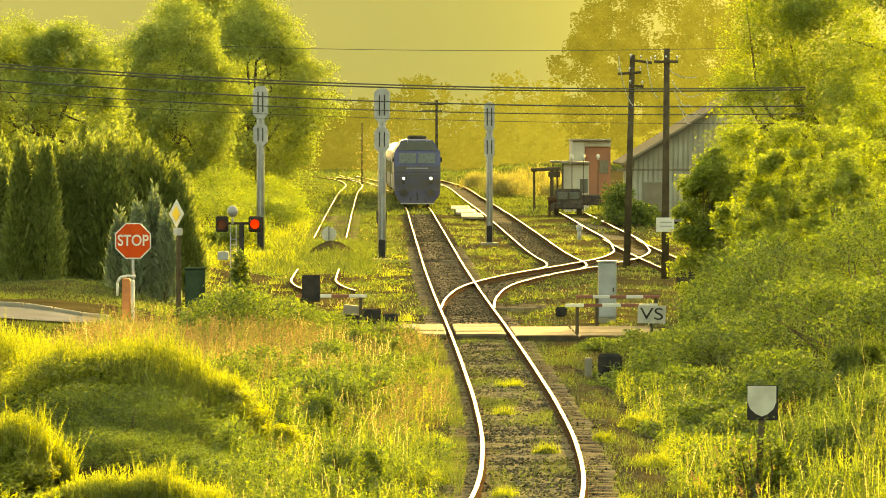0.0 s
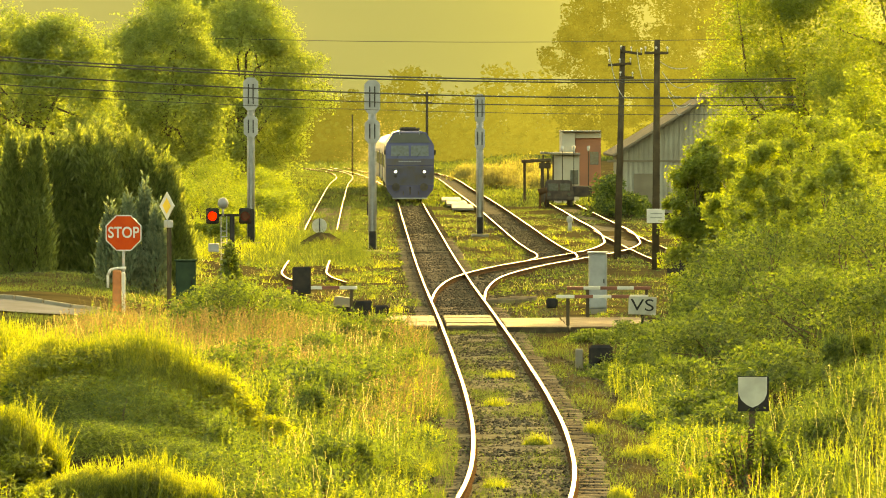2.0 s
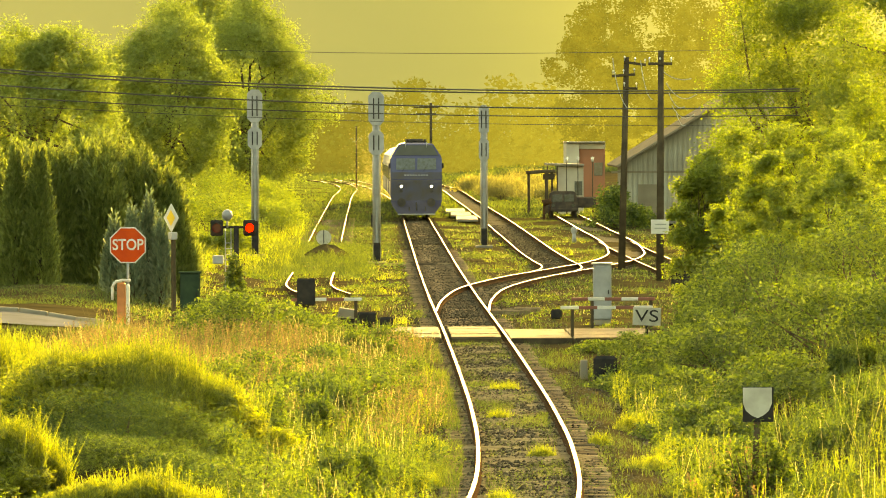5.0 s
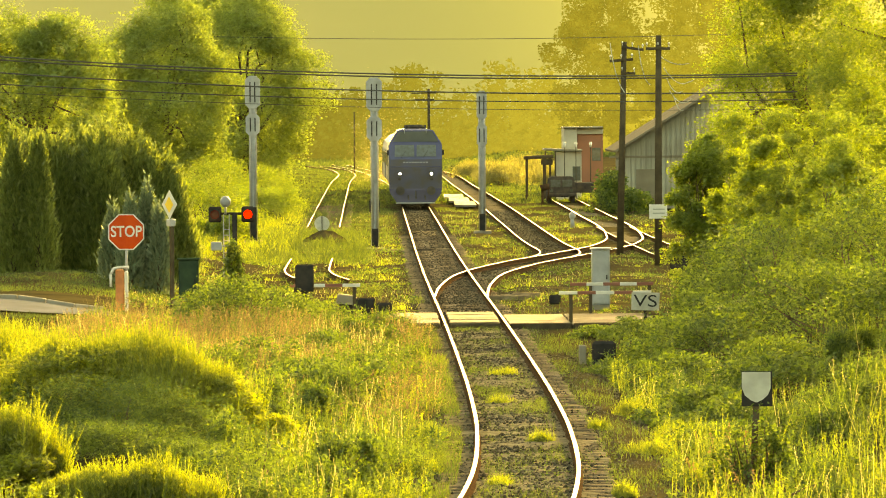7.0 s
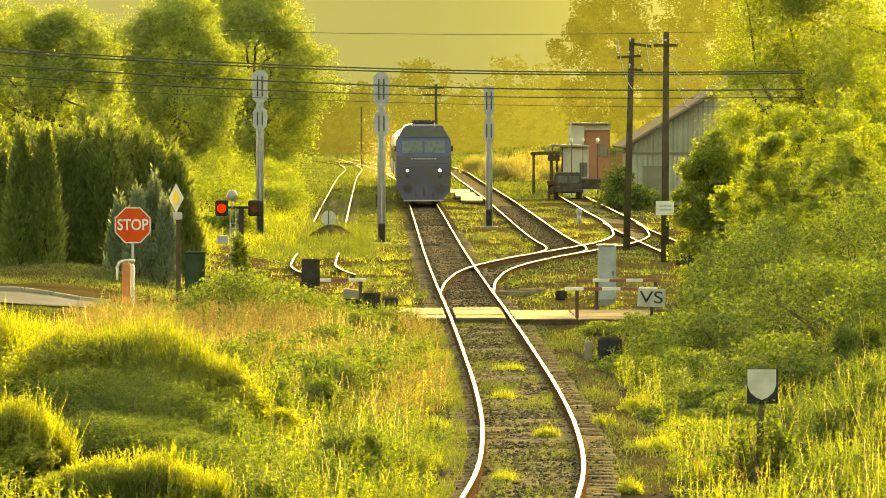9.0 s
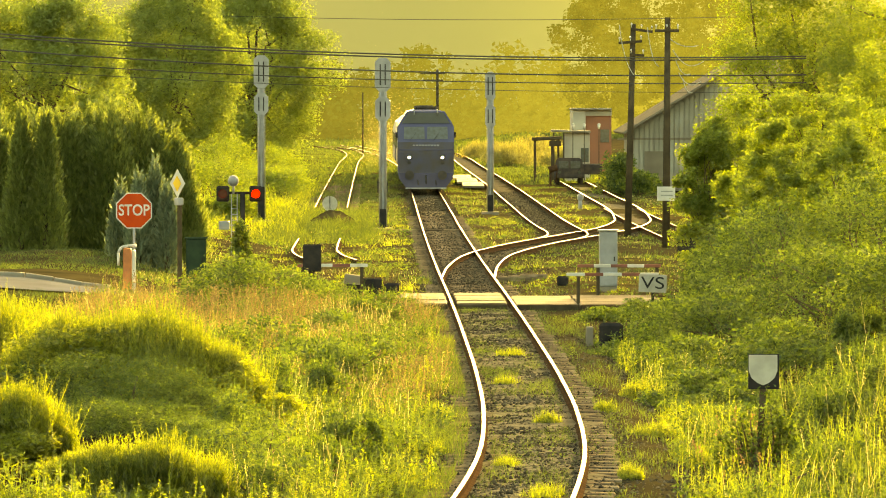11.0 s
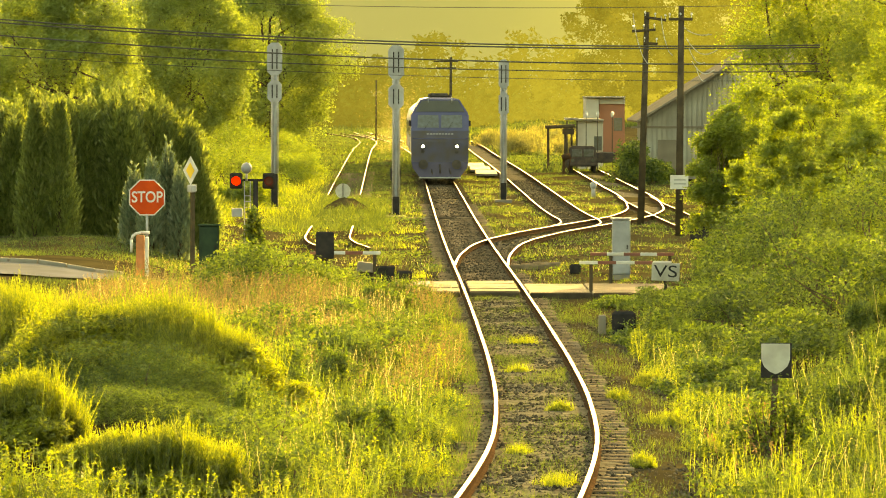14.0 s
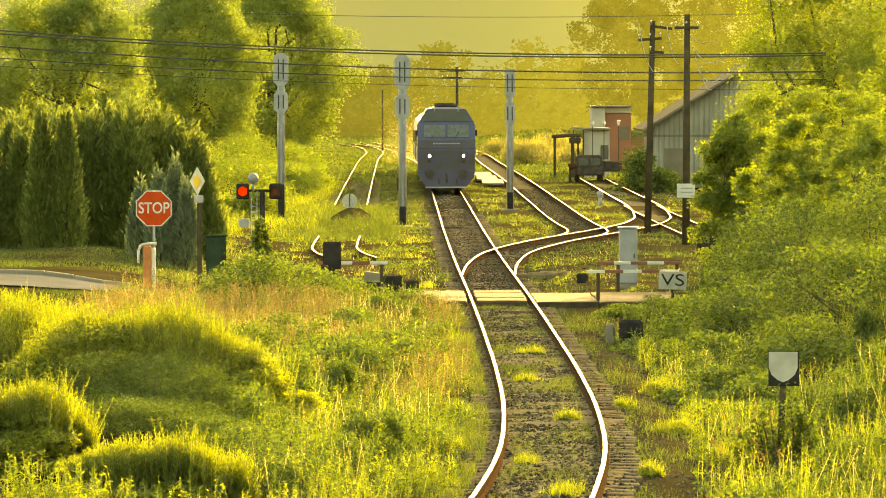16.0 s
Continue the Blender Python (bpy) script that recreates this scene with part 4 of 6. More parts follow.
def build_hut():
    s = thing("trackside_hut", pose(8.55, 345, 0.0), "small pale flat-roofed hut beside the track", "hut")
    bm = B()
    box(bm, 0, 1.5, 1.58, 1.66, 3.0, 3.16, 0.03)
    part("wall", bm, PLASTER, s)
    bm = B()
    box(bm, -0.38, 1.4, 3.27, 2.5, 3.6, 0.15, 0.03, 0, Matrix.Rotation(radians(1.8), 4, "Y"))
    part("roof", bm, CONCRETE, s)
    for x in (-0.86, -1.5):
        bm = B()
        box(bm, x, -0.3, 1.6, 0.1, 0.1, 3.2)
        part("porch_post", bm, POLE_WOOD, s)
    bm = B()
    box(bm, 0.5, -0.03, 1.75, 0.5, 0.05, 0.9, 0.01)
    part("window", bm, GLASS, s)
    s = thing("timber_shelter", pose(6.5, 338, 0.0), "low dark timber shelter on posts beside the hut", "shelter")
    bm = B()
    box(bm, 0, 1.0, 2.86, 1.85, 2.6, 0.2, 0.04, 0, Matrix.Rotation(radians(-3), 4, "Y"))
    part("roof", bm, POLE_WOOD, s)
    for x, y in ((-0.75, -0.1), (0.3, -0.1), (0.75, 2.0), (-0.75, 2.0)):
        bm = B()
        box(bm, x, y, 1.4, 0.12, 0.12, 2.8)
        part("post", bm, POLE_WOOD, s)
    bm = B()
    box(bm, 0.5, -0.1, 2.55, 0.75, 0.06, 0.35, 0.01)
    part("valance", bm, POLE_WOOD, s)
    s = thing("hand_winch", pose(6.45, 325, 0.0), "rusty hand winch on a post beside the lorry", "winch")
    part("post", box(B(), 0, 0, 0.6, 0.14, 0.14, 1.2, 0.02), RAIL_SIDE, s)
    part("drum", rod(B(), (-0.1, -0.1, 1.05), (0.42, -0.1, 1.2), 0.2, 0.17, 12), RAIL_SIDE, s)
    part("crank", rod(B(), (0.3, -0.16, 0.3), (0.42, -0.16, 1.1), 0.035, 0.03, 8), RAIL_SIDE, s)
    s = thing("red_walled_house", pose(10.25, 372, 0.2), "distant house with white and red walls", "house")
    bm = B()
    box(bm, -0.88, 4, 2.2, 0.9, 8, 4.4, 0.03)
    part("white_wall", bm, PLASTER, s)
    bm = B()
    box(bm, 0.48, 4.2, 2.0, 1.78, 7.6, 4.0, 0.03)
    part("red_wall", bm, RED_WALL, s)
    bm = B()
    box(bm, 0.48, 4.1, 4.2, 1.8, 7.8, 0.4, 0.02)
    part("eaves_band", bm, PLASTER, s)
    bm = B()
    box(bm, 0.0, 4, 4.47, 2.75, 8.6, 0.12, 0.03)
    part("roof", bm, CONCRETE, s)
    bm = B()
    box(bm, 0.9, 0.37, 2.6, 0.6, 0.08, 0.9, 0.01)
    part("window", bm, GLASS, s)
    for x in (8.17, 8.89, 9.82):
        s = thing("yard_lamp", pose(x, 340, 0.0), "small glass lantern on a thin post by the hut", "lamp", "yard lanterns")
        bm = B()
        rod(bm, (0, 0, 0), (0, 0, 3.45), 0.03, 0.025, 8)
        part("post", bm, POLE_WOOD, s)
        bm = B()
        rod(bm, (0, 0, 3.45), (0, 0, 3.72), 0.06, 0.11, 8)
        part("lantern", bm, PORCELAIN, s)
        bm = B()
        rod(bm, (0, 0, 3.72), (0, 0, 3.80), 0.13, 0.05, 8)
        part("cap", bm, PORCELAIN, s)


build_hut()


def build_truck():
    """An old dark lorry parked nose-on by the hut."""
    s = thing("parked_truck", pose(7.63, 326, land1(7.63, 326) - 0.05), "old dark brown lorry parked beside the hut", "truck")
    bm = B()
    o = [(-0.85, 0.42), (0.85, 0.42), (0.88, 0.95), (0.78, 1.55), (0.62, 1.66), (-0.62, 1.66), (-0.78, 1.55), (-0.88, 0.95)]
    slab(bm, o, 0.0, 1.7)
    box(bm, 0.75, 3.6, 0.95, 2.6, 3.6, 0.62, 0.05)
    for u in (-0.5, 0.55, 1.2, 1.98):
        box(bm, u, 1.82, 0.95, 0.07, 0.06, 0.7)
    part("body", bm, UNDER, s)
    for u in (-0.36, 0.36):
        bm = B()
        box(bm, u, -0.02, 1.24, 0.6, 0.04, 0.44, 0.02)
        part("windscreen", bm, GLASS, s)
    bm = B()
    box(bm, 0, -0.08, 0.55, 1.8, 0.14, 0.2, 0.03)
    part("bumper", bm, UNDER, s)
    for u in (-0.72, 0.72):
        for v in (0.7, 4.4):
            bm = B()
            rod(bm, (u - 0.12, v, 0.38), (u + 0.12, v, 0.38), 0.4, 0.4, 16)
            part("wheel", bm, UNDER, s)
    for u in (-0.6, 0.6):
        bm = B()
        rod(bm, (u, 0.0, 0.8), (u, -0.05, 0.8), 0.11, 0.1, 12)
        part("headlight", bm, GLASS, s)


build_truck()

# ---- trees and shrubs ----
def limb_mesh(bm, a, b, r0, r1, rng, bend=0.15):
    a, b = Vector(a), Vector(b)
    m = (a + b) / 2 + Vector((rng.uniform(-1, 1), rng.uniform(-1, 1), rng.uniform(0, 1))) * (b - a).length * bend
    rod(bm, a, m, r0, (r0 + r1) / 2, 7)
    rod(bm, m, b, (r0 + r1) / 2, r1, 7)


def build_tree(name, x, y, height, width, low, clumps, leaves, size, mat, label, category="tree", seed=0, lean=0.0, depth=None, aspect=0.55, trunk=None, spread=0.16):
    """Tapered trunk, limbs, and a crown of leafy clumps over an uneven egg-shaped outline, with gaps."""
    rng = np.random.default_rng(seed)
    pr = random.Random(seed)
    g = land1(x, y)
    t = thing(name, pose(x, y, g - 0.1), label, category)
    depth = depth or width
    ch = height - low
    u = unit(rng.normal(size=(clumps, 3)))
    rad = rng.uniform(0.45, 1.0, clumps) ** 0.5
    lob = 1 + 0.16 * np.sin(u[:, 0] * 5 + seed) + 0.12 * np.sin(u[:, 2] * 7 + u[:, 1] * 4 + seed)
    c = u * (rad * lob)[:, None]
    taper = 1 - 0.28 * np.clip(c[:, 2], 0, 1)
    C = np.stack([c[:, 0] * width / 2 * taper + lean * (c[:, 2] + 1), c[:, 1] * depth / 2 * taper, low + ch * 0.5 + c[:, 2] * ch * 0.5], 1)
    k = rng.integers(0, clumps, clumps * leaves)
    sg = spread * width * rng.uniform(0.45, 1.0, clumps)
    off = np.clip(rng.normal(size=(len(k), 3)), -1.7, 1.7) * sg[k][:, None] * np.array([0.62, 0.62, 0.42])
    P = C[k] + off
    P = P[P[:, 2] > max(0.15, low * 0.7)]
    crown = raw_mesh("crown", leaf_quads(rng, P, size, aspect, 0.25, 0.8).reshape(-1, 3), 4, mat, t)
    bm = B()
    r = trunk or height * 0.022
    top = Vector((lean, 0, low + ch * 0.55))
    limb_mesh(bm, (0, 0, 0), (lean * 0.3, 0, low + ch * 0.2), r, r * 0.75, pr, 0.03)
    limb_mesh(bm, (lean * 0.3, 0, low + ch * 0.2), top, r * 0.75, r * 0.3, pr, 0.06)
    for i in pr.sample(range(clumps), min(18, clumps)):
        f = pr.uniform(0.1, 0.9)
        limb_mesh(bm, Vector((lean * 0.3, 0, low + ch * 0.1)).lerp(top, f), C[i], r * 0.4, r * 0.08, pr)
    part("trunk", bm, BARK, t)
    return t


def build_shrub(name, x, y, w, d, h, n, size, mat, label, seed=0, aspect=0.45, sprigs=0, sprig_h=0.3, category="shrub", clumps=60, z0=0.0, fine=0.075):
    """A bushy mound of leaves on thin stems, uneven on top."""
    rng = np.random.default_rng(seed)
    g = land1(x, y)
    t = thing(name, pose(x, y, g - 0.08), label, category)
    a = rng.uniform(0, 2 * math.pi, clumps)
    r = np.sqrt(rng.uniform(0, 1, clumps))
    hh = (1 - r ** 2.4) ** 0.5 * rng.uniform(0.2, 1.0, clumps) ** 0.5 * (1 + 0.2 * np.sin(3 * a + seed) * r)
    r = r * (1 + 0.22 * np.sin(2 * a + seed * 1.7) + 0.12 * np.sin(5 * a + seed))
    C = np.stack([np.cos(a) * r * w / 2, np.sin(a) * r * d / 2, z0 + hh * h * 0.9], 1)
    k = rng.integers(0, clumps, n)
    P = C[k] + np.clip(rng.normal(size=(n, 3)), -1.9, 1.9) * np.array([w, d, h * 1.1]) * fine
    P = P[P[:, 2] > 0.03]
    Q = leaf_quads(rng, P, size, aspect, 0.0, 0.5)
    if sprigs:
        k = rng.integers(0, clumps, sprigs)
        R = C[k] + rng.normal(size=(sprigs, 3)) * np.array([w, d, h * 1.2]) * fine * 1.1
        Q = np.concatenate([Q, blade_quads(rng, R, sprig_h, size * 0.15, 0.5, 2)], 0)
    raw_mesh("foliage", Q.reshape(-1, 3), 4, mat, t)
    bm = B()
    pr = random.Random(seed)
    for i in pr.sample(range(clumps), min(14, clumps)):
        limb_mesh(bm, (pr.uniform(-0.1, 0.1) * w, pr.uniform(-0.1, 0.1) * d, 0), C[i], 0.008 + h * 0.01, 0.004, pr, 0.1)
    part("branchwork", bm, BARK, t)
    return t


def build_conifer(name, x, y, h, w, n, mat, label, seed, power=0.55, loose=0.15):
    """A columnar conifer of upright sprays round a straight stem."""
    rng = np.random.default_rng(seed)
    g = land1(x, y)
    t = thing(name, pose(x, y, g - 0.1), label, "conifer", "garden conifers")
    f = rng.uniform(0, 1, n) ** 0.8
    a = rng.uniform(0, 2 * math.pi, n)
    lobes = 0.5 * np.sin(a * 2 + f * 7 + seed) + 0.3 * np.sin(a * 7 - f * 17 + 2 * seed) + 0.2 * np.sin(a * 11 + f * 31)
    prof = np.clip(1.15 * (1 - f) ** power, 0, 1) * (1 - 0.6 * loose + 0.6 * loose * lobes)
    r = w / 2 * prof * np.clip(rng.normal(0.86, 0.16, n), 0.3, 1.25)
    P = np.stack([np.cos(a) * r, np.sin(a) * r, f * h * (0.9 + 0.1 * np.sin(a * 3 + seed)) + rng.normal(0, 0.12 + loose * 0.5, n) + 0.1], 1)
    P[:, 2] = np.maximum(P[:, 2], 0.05)
    ax = unit(np.stack([np.cos(a) * 0.5, np.sin(a) * 0.5, np.full(n, 1.0)], 1) + rng.normal(size=(n, 3)) * 0.25)
    sd = unit(np.cross(ax, rng.normal(size=(n, 3))))
    s = (rng.uniform(0.09, 0.23, n))[:, None]
    Q = np.stack([P, P + ax * s * 0.45 + sd * s * 0.16, P + ax * s, P + ax * s * 0.45 - sd * s * 0.16], 1)
    raw_mesh("foliage", Q.reshape(-1, 3), 4, mat, t)
    bm = B()
    rod(bm, (0, 0, 0), (0, 0, h * 0.9), 0.09, 0.02, 8)
    part("trunk", bm, BARK, t)
    return t


def plant_trees():
    # village side
    build_tree("walnut_tree", -19.2, 262, 10.0, 7.4, 0.4, 300, 220, 0.16, TREE_LEAF, "broad leafy walnut tree lit from behind", seed=11, spread=0.12)
    build_tree("walnut_tree", -24.5, 300, 9.5, 9.0, 0.4, 220, 190, 0.19, TREE_LEAF, "broad leafy walnut tree beside the village", seed=12, spread=0.11)
    build_tree("walnut_tree", -16.9, 335, 12.6, 9.8, 0.3, 430, 220, 0.17, TREE_LEAF, "tall round-crowned walnut tree glowing at its edges", seed=13, spread=0.12)
    build_tree("linden_tree", -14.9, 425, 15.7, 12.6, 0.3, 500, 200, 0.21, TREE_LEAF, "large dense linden tree beside the side track", seed=14, spread=0.12)
    build_tree("linden_tree", -19.4, 445, 17.4, 11.5, 1.0, 320, 150, 0.27, TREE_LEAF, "large dense linden tree in the gardens", seed=15, spread=0.11)
    # yard side
    build_tree("acacia_tree", 16.0, 235, 12.5, 7.5, 0.5, 320, 270, 0.13, ROBINIA, "tall acacia tree in full leaf beside the yard", seed=43)
    build_tree("acacia_tree", 20.5, 225, 13.5, 8.0, 0.5, 320, 270, 0.135, ROBINIA, "tall acacia tree in full leaf beside the yard", seed=44)
    # young acacias beyond the crossing and along the bank
    for k, (x, y, h, w, lo, cl) in enumerate([(7.55, 153, 4.95, 1.7, 0.3, 130), (8.4, 154, 5.2, 2.2, 0.3, 110), (9.7, 148, 5.6, 3.0, 0.3, 100), (11.9, 146, 6.6, 3.6, 0.2, 120), (10.6, 138, 5.6, 3.4, 0.1, 110), (8.7, 137, 3.8, 2.6, 0.1, 90), (12.2, 132, 6.2, 3.8, 0.1, 100), (7.9, 131, 4.7, 2.4, 0.1, 90), (9.4, 127, 4.0, 2.8, 0.1, 90)]):
        build_tree("young_acacia", x, y, h, w, lo, cl, 250, 0.105, ROBINIA, "young acacia with bright feathery leaves", "tree", 50 + k, trunk=0.05, aspect=0.42, spread=0.19 if w < 2.3 else 0.125)
    # conifers in the garden: two columns and a broad merged mass
    rng = random.Random(8)
    for k, (x, y, h, w) in enumerate([(-12.85, 163, 4.1, 1.1), (-12.1, 163, 4.0, 1.2), (-13.6, 165, 3.3, 1.6), (-14.6, 165, 3.2, 1.8), (-15.6, 166, 3.4, 1.8)]):
        build_conifer("thuja", x, y, h, w, 11000, THUJA, "dark slim thuja column in the garden", 70 + k)
    for k, (x, y, h, w) in enumerate([(-11.2, 168, 4.1, 2.2), (-10.4, 167, 4.3, 2.3), (-9.5, 168, 4.25, 2.4), (-8.7, 168, 3.8, 2.0), (-11.9, 167, 3.9, 2.0), (-12.9, 169, 3.8, 2.2), (-14.0, 169, 3.7, 2.4), (-8.2, 168, 3.0, 1.6), (-15.4, 170, 3.6, 2.4)]):
        build_conifer("juniper", x, y, h, w, 17000, THUJA, "dark spreading juniper merged into a tall hedge", 80 + k, 0.34, 0.3)
    for k, (x, y, h, w) in enumerate([(-8.95, 157, 2.55, 0.85), (-8.5, 157.5, 3.0, 0.9), (-8.1, 157, 2.4, 0.8), (-9.5, 158, 2.0, 0.9)]):
        build_conifer("young_spruce", x, y, h, w, 4000, SPRUCE, "grey-green young conifer before the hedge", 95 + k)


plant_trees()


BROOMS = [(-5.0, 81, 4.2, 3.6, 1.72), (-7.2, 84, 3.2, 4.0, 1.62), (-3.75, 80.5, 2.5, 2.8, 1.25), (-5.75, 69, 1.9, 2.2, 1.0), (-3.75, 66, 2.0, 2.0, 0.45), (-8.6, 97, 3.2, 5, 1.2)]
SHADE_DARKENED_GROWTH = [(-4.5, 78.2, 3.9, 2.6, 1.25), (-5.2, 75.6, 3.8, 2.8, 0.75), (-3.4, 74.5, 1.6, 2.6, 0.55)]
TUFTS = [(2.0, 84, 0.7, 0.3), (2.6, 89, 0.9, 0.4), (2.1, 95, 0.8, 0.35), (2.9, 101, 1.1, 0.45), (2.4, 78, 0.8, 0.35), (3.3, 82, 1.2, 0.5), (0.25, 86, 0.45, 0.24), (-0.2, 98, 0.5, 0.2), (0.1, 109, 0.6, 0.2),
         (-0.35, 76, 0.4, 0.16), (0.3, 70, 0.6, 0.2), (-1.5, 88, 0.6, 0.28), (-1.7, 97, 0.8, 0.32), (-1.6, 79, 0.7, 0.28), (-1.9, 106, 0.9, 0.4), (-1.55, 72, 0.7, 0.3), (1.4, 74, 0.4, 0.2), (1.3, 90, 0.35, 0.18), (-1.5, 114, 0.7, 0.3)]


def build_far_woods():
    """Belts of wood far behind the yard, part of the backdrop; emission paints the hillside's glare into them."""
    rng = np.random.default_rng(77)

    # leaf emission stands in for haze in the air, stronger on the sunward side
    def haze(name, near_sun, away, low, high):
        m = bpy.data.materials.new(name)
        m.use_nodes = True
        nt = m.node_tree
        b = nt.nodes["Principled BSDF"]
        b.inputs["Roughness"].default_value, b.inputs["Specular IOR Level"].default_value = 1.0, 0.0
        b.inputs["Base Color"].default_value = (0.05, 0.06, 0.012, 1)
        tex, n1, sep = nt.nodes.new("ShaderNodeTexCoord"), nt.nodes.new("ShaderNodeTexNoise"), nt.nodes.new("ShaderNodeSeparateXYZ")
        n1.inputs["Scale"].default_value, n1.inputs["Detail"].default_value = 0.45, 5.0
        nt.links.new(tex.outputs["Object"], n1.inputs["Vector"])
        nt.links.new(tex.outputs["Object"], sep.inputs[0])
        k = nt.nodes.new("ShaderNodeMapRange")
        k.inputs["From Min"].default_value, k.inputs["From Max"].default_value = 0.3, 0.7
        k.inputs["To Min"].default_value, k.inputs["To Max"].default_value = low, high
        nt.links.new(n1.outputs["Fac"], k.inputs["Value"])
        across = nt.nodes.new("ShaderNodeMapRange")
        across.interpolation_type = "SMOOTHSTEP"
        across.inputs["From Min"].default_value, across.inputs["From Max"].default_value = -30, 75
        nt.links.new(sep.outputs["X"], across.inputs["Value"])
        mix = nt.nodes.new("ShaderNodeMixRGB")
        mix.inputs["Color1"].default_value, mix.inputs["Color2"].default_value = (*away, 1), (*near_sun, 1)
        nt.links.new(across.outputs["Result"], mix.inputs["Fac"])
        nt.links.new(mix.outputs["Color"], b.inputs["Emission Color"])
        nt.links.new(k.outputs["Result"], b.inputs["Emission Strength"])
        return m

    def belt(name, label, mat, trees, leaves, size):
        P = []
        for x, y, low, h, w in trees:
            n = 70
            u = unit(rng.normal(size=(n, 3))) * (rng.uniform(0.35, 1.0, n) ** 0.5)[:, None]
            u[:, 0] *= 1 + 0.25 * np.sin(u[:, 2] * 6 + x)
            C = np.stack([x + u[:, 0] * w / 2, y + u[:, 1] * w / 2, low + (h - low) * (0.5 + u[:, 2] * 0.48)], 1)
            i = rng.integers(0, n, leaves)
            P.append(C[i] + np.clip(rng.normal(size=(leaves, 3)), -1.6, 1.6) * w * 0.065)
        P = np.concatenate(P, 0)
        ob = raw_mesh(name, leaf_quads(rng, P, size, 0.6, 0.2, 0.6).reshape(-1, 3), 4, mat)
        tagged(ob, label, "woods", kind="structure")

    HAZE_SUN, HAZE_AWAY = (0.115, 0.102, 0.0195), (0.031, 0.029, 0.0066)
    far = haze("distant_foliage_emitting_haze", HAZE_SUN, HAZE_AWAY, 0.80, 1.12)
    near = haze("tall_foliage_emitting_haze", HAZE_SUN, HAZE_AWAY, 0.42, 0.78)
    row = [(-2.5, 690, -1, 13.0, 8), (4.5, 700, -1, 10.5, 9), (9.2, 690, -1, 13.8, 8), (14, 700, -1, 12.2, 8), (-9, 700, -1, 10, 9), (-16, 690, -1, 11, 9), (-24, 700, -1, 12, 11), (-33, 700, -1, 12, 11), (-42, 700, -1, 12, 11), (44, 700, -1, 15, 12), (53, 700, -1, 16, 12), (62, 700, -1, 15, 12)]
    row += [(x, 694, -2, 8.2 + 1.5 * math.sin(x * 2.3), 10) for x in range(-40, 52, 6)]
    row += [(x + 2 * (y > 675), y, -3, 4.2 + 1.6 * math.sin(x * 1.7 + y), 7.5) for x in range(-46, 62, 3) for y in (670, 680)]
    belt("backdrop_woods", "distant woods with golden evening haze painted in as glow", far, row, 1700, 0.75)
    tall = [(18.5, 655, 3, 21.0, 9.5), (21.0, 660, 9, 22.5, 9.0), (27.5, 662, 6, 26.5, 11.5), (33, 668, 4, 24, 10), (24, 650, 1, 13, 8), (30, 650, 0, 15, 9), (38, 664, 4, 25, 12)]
    belt("backdrop_tall_trees", "tall leafy trees behind the sheds, golden haze painted in as glow", near, tall, 11000, 0.42)


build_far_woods()


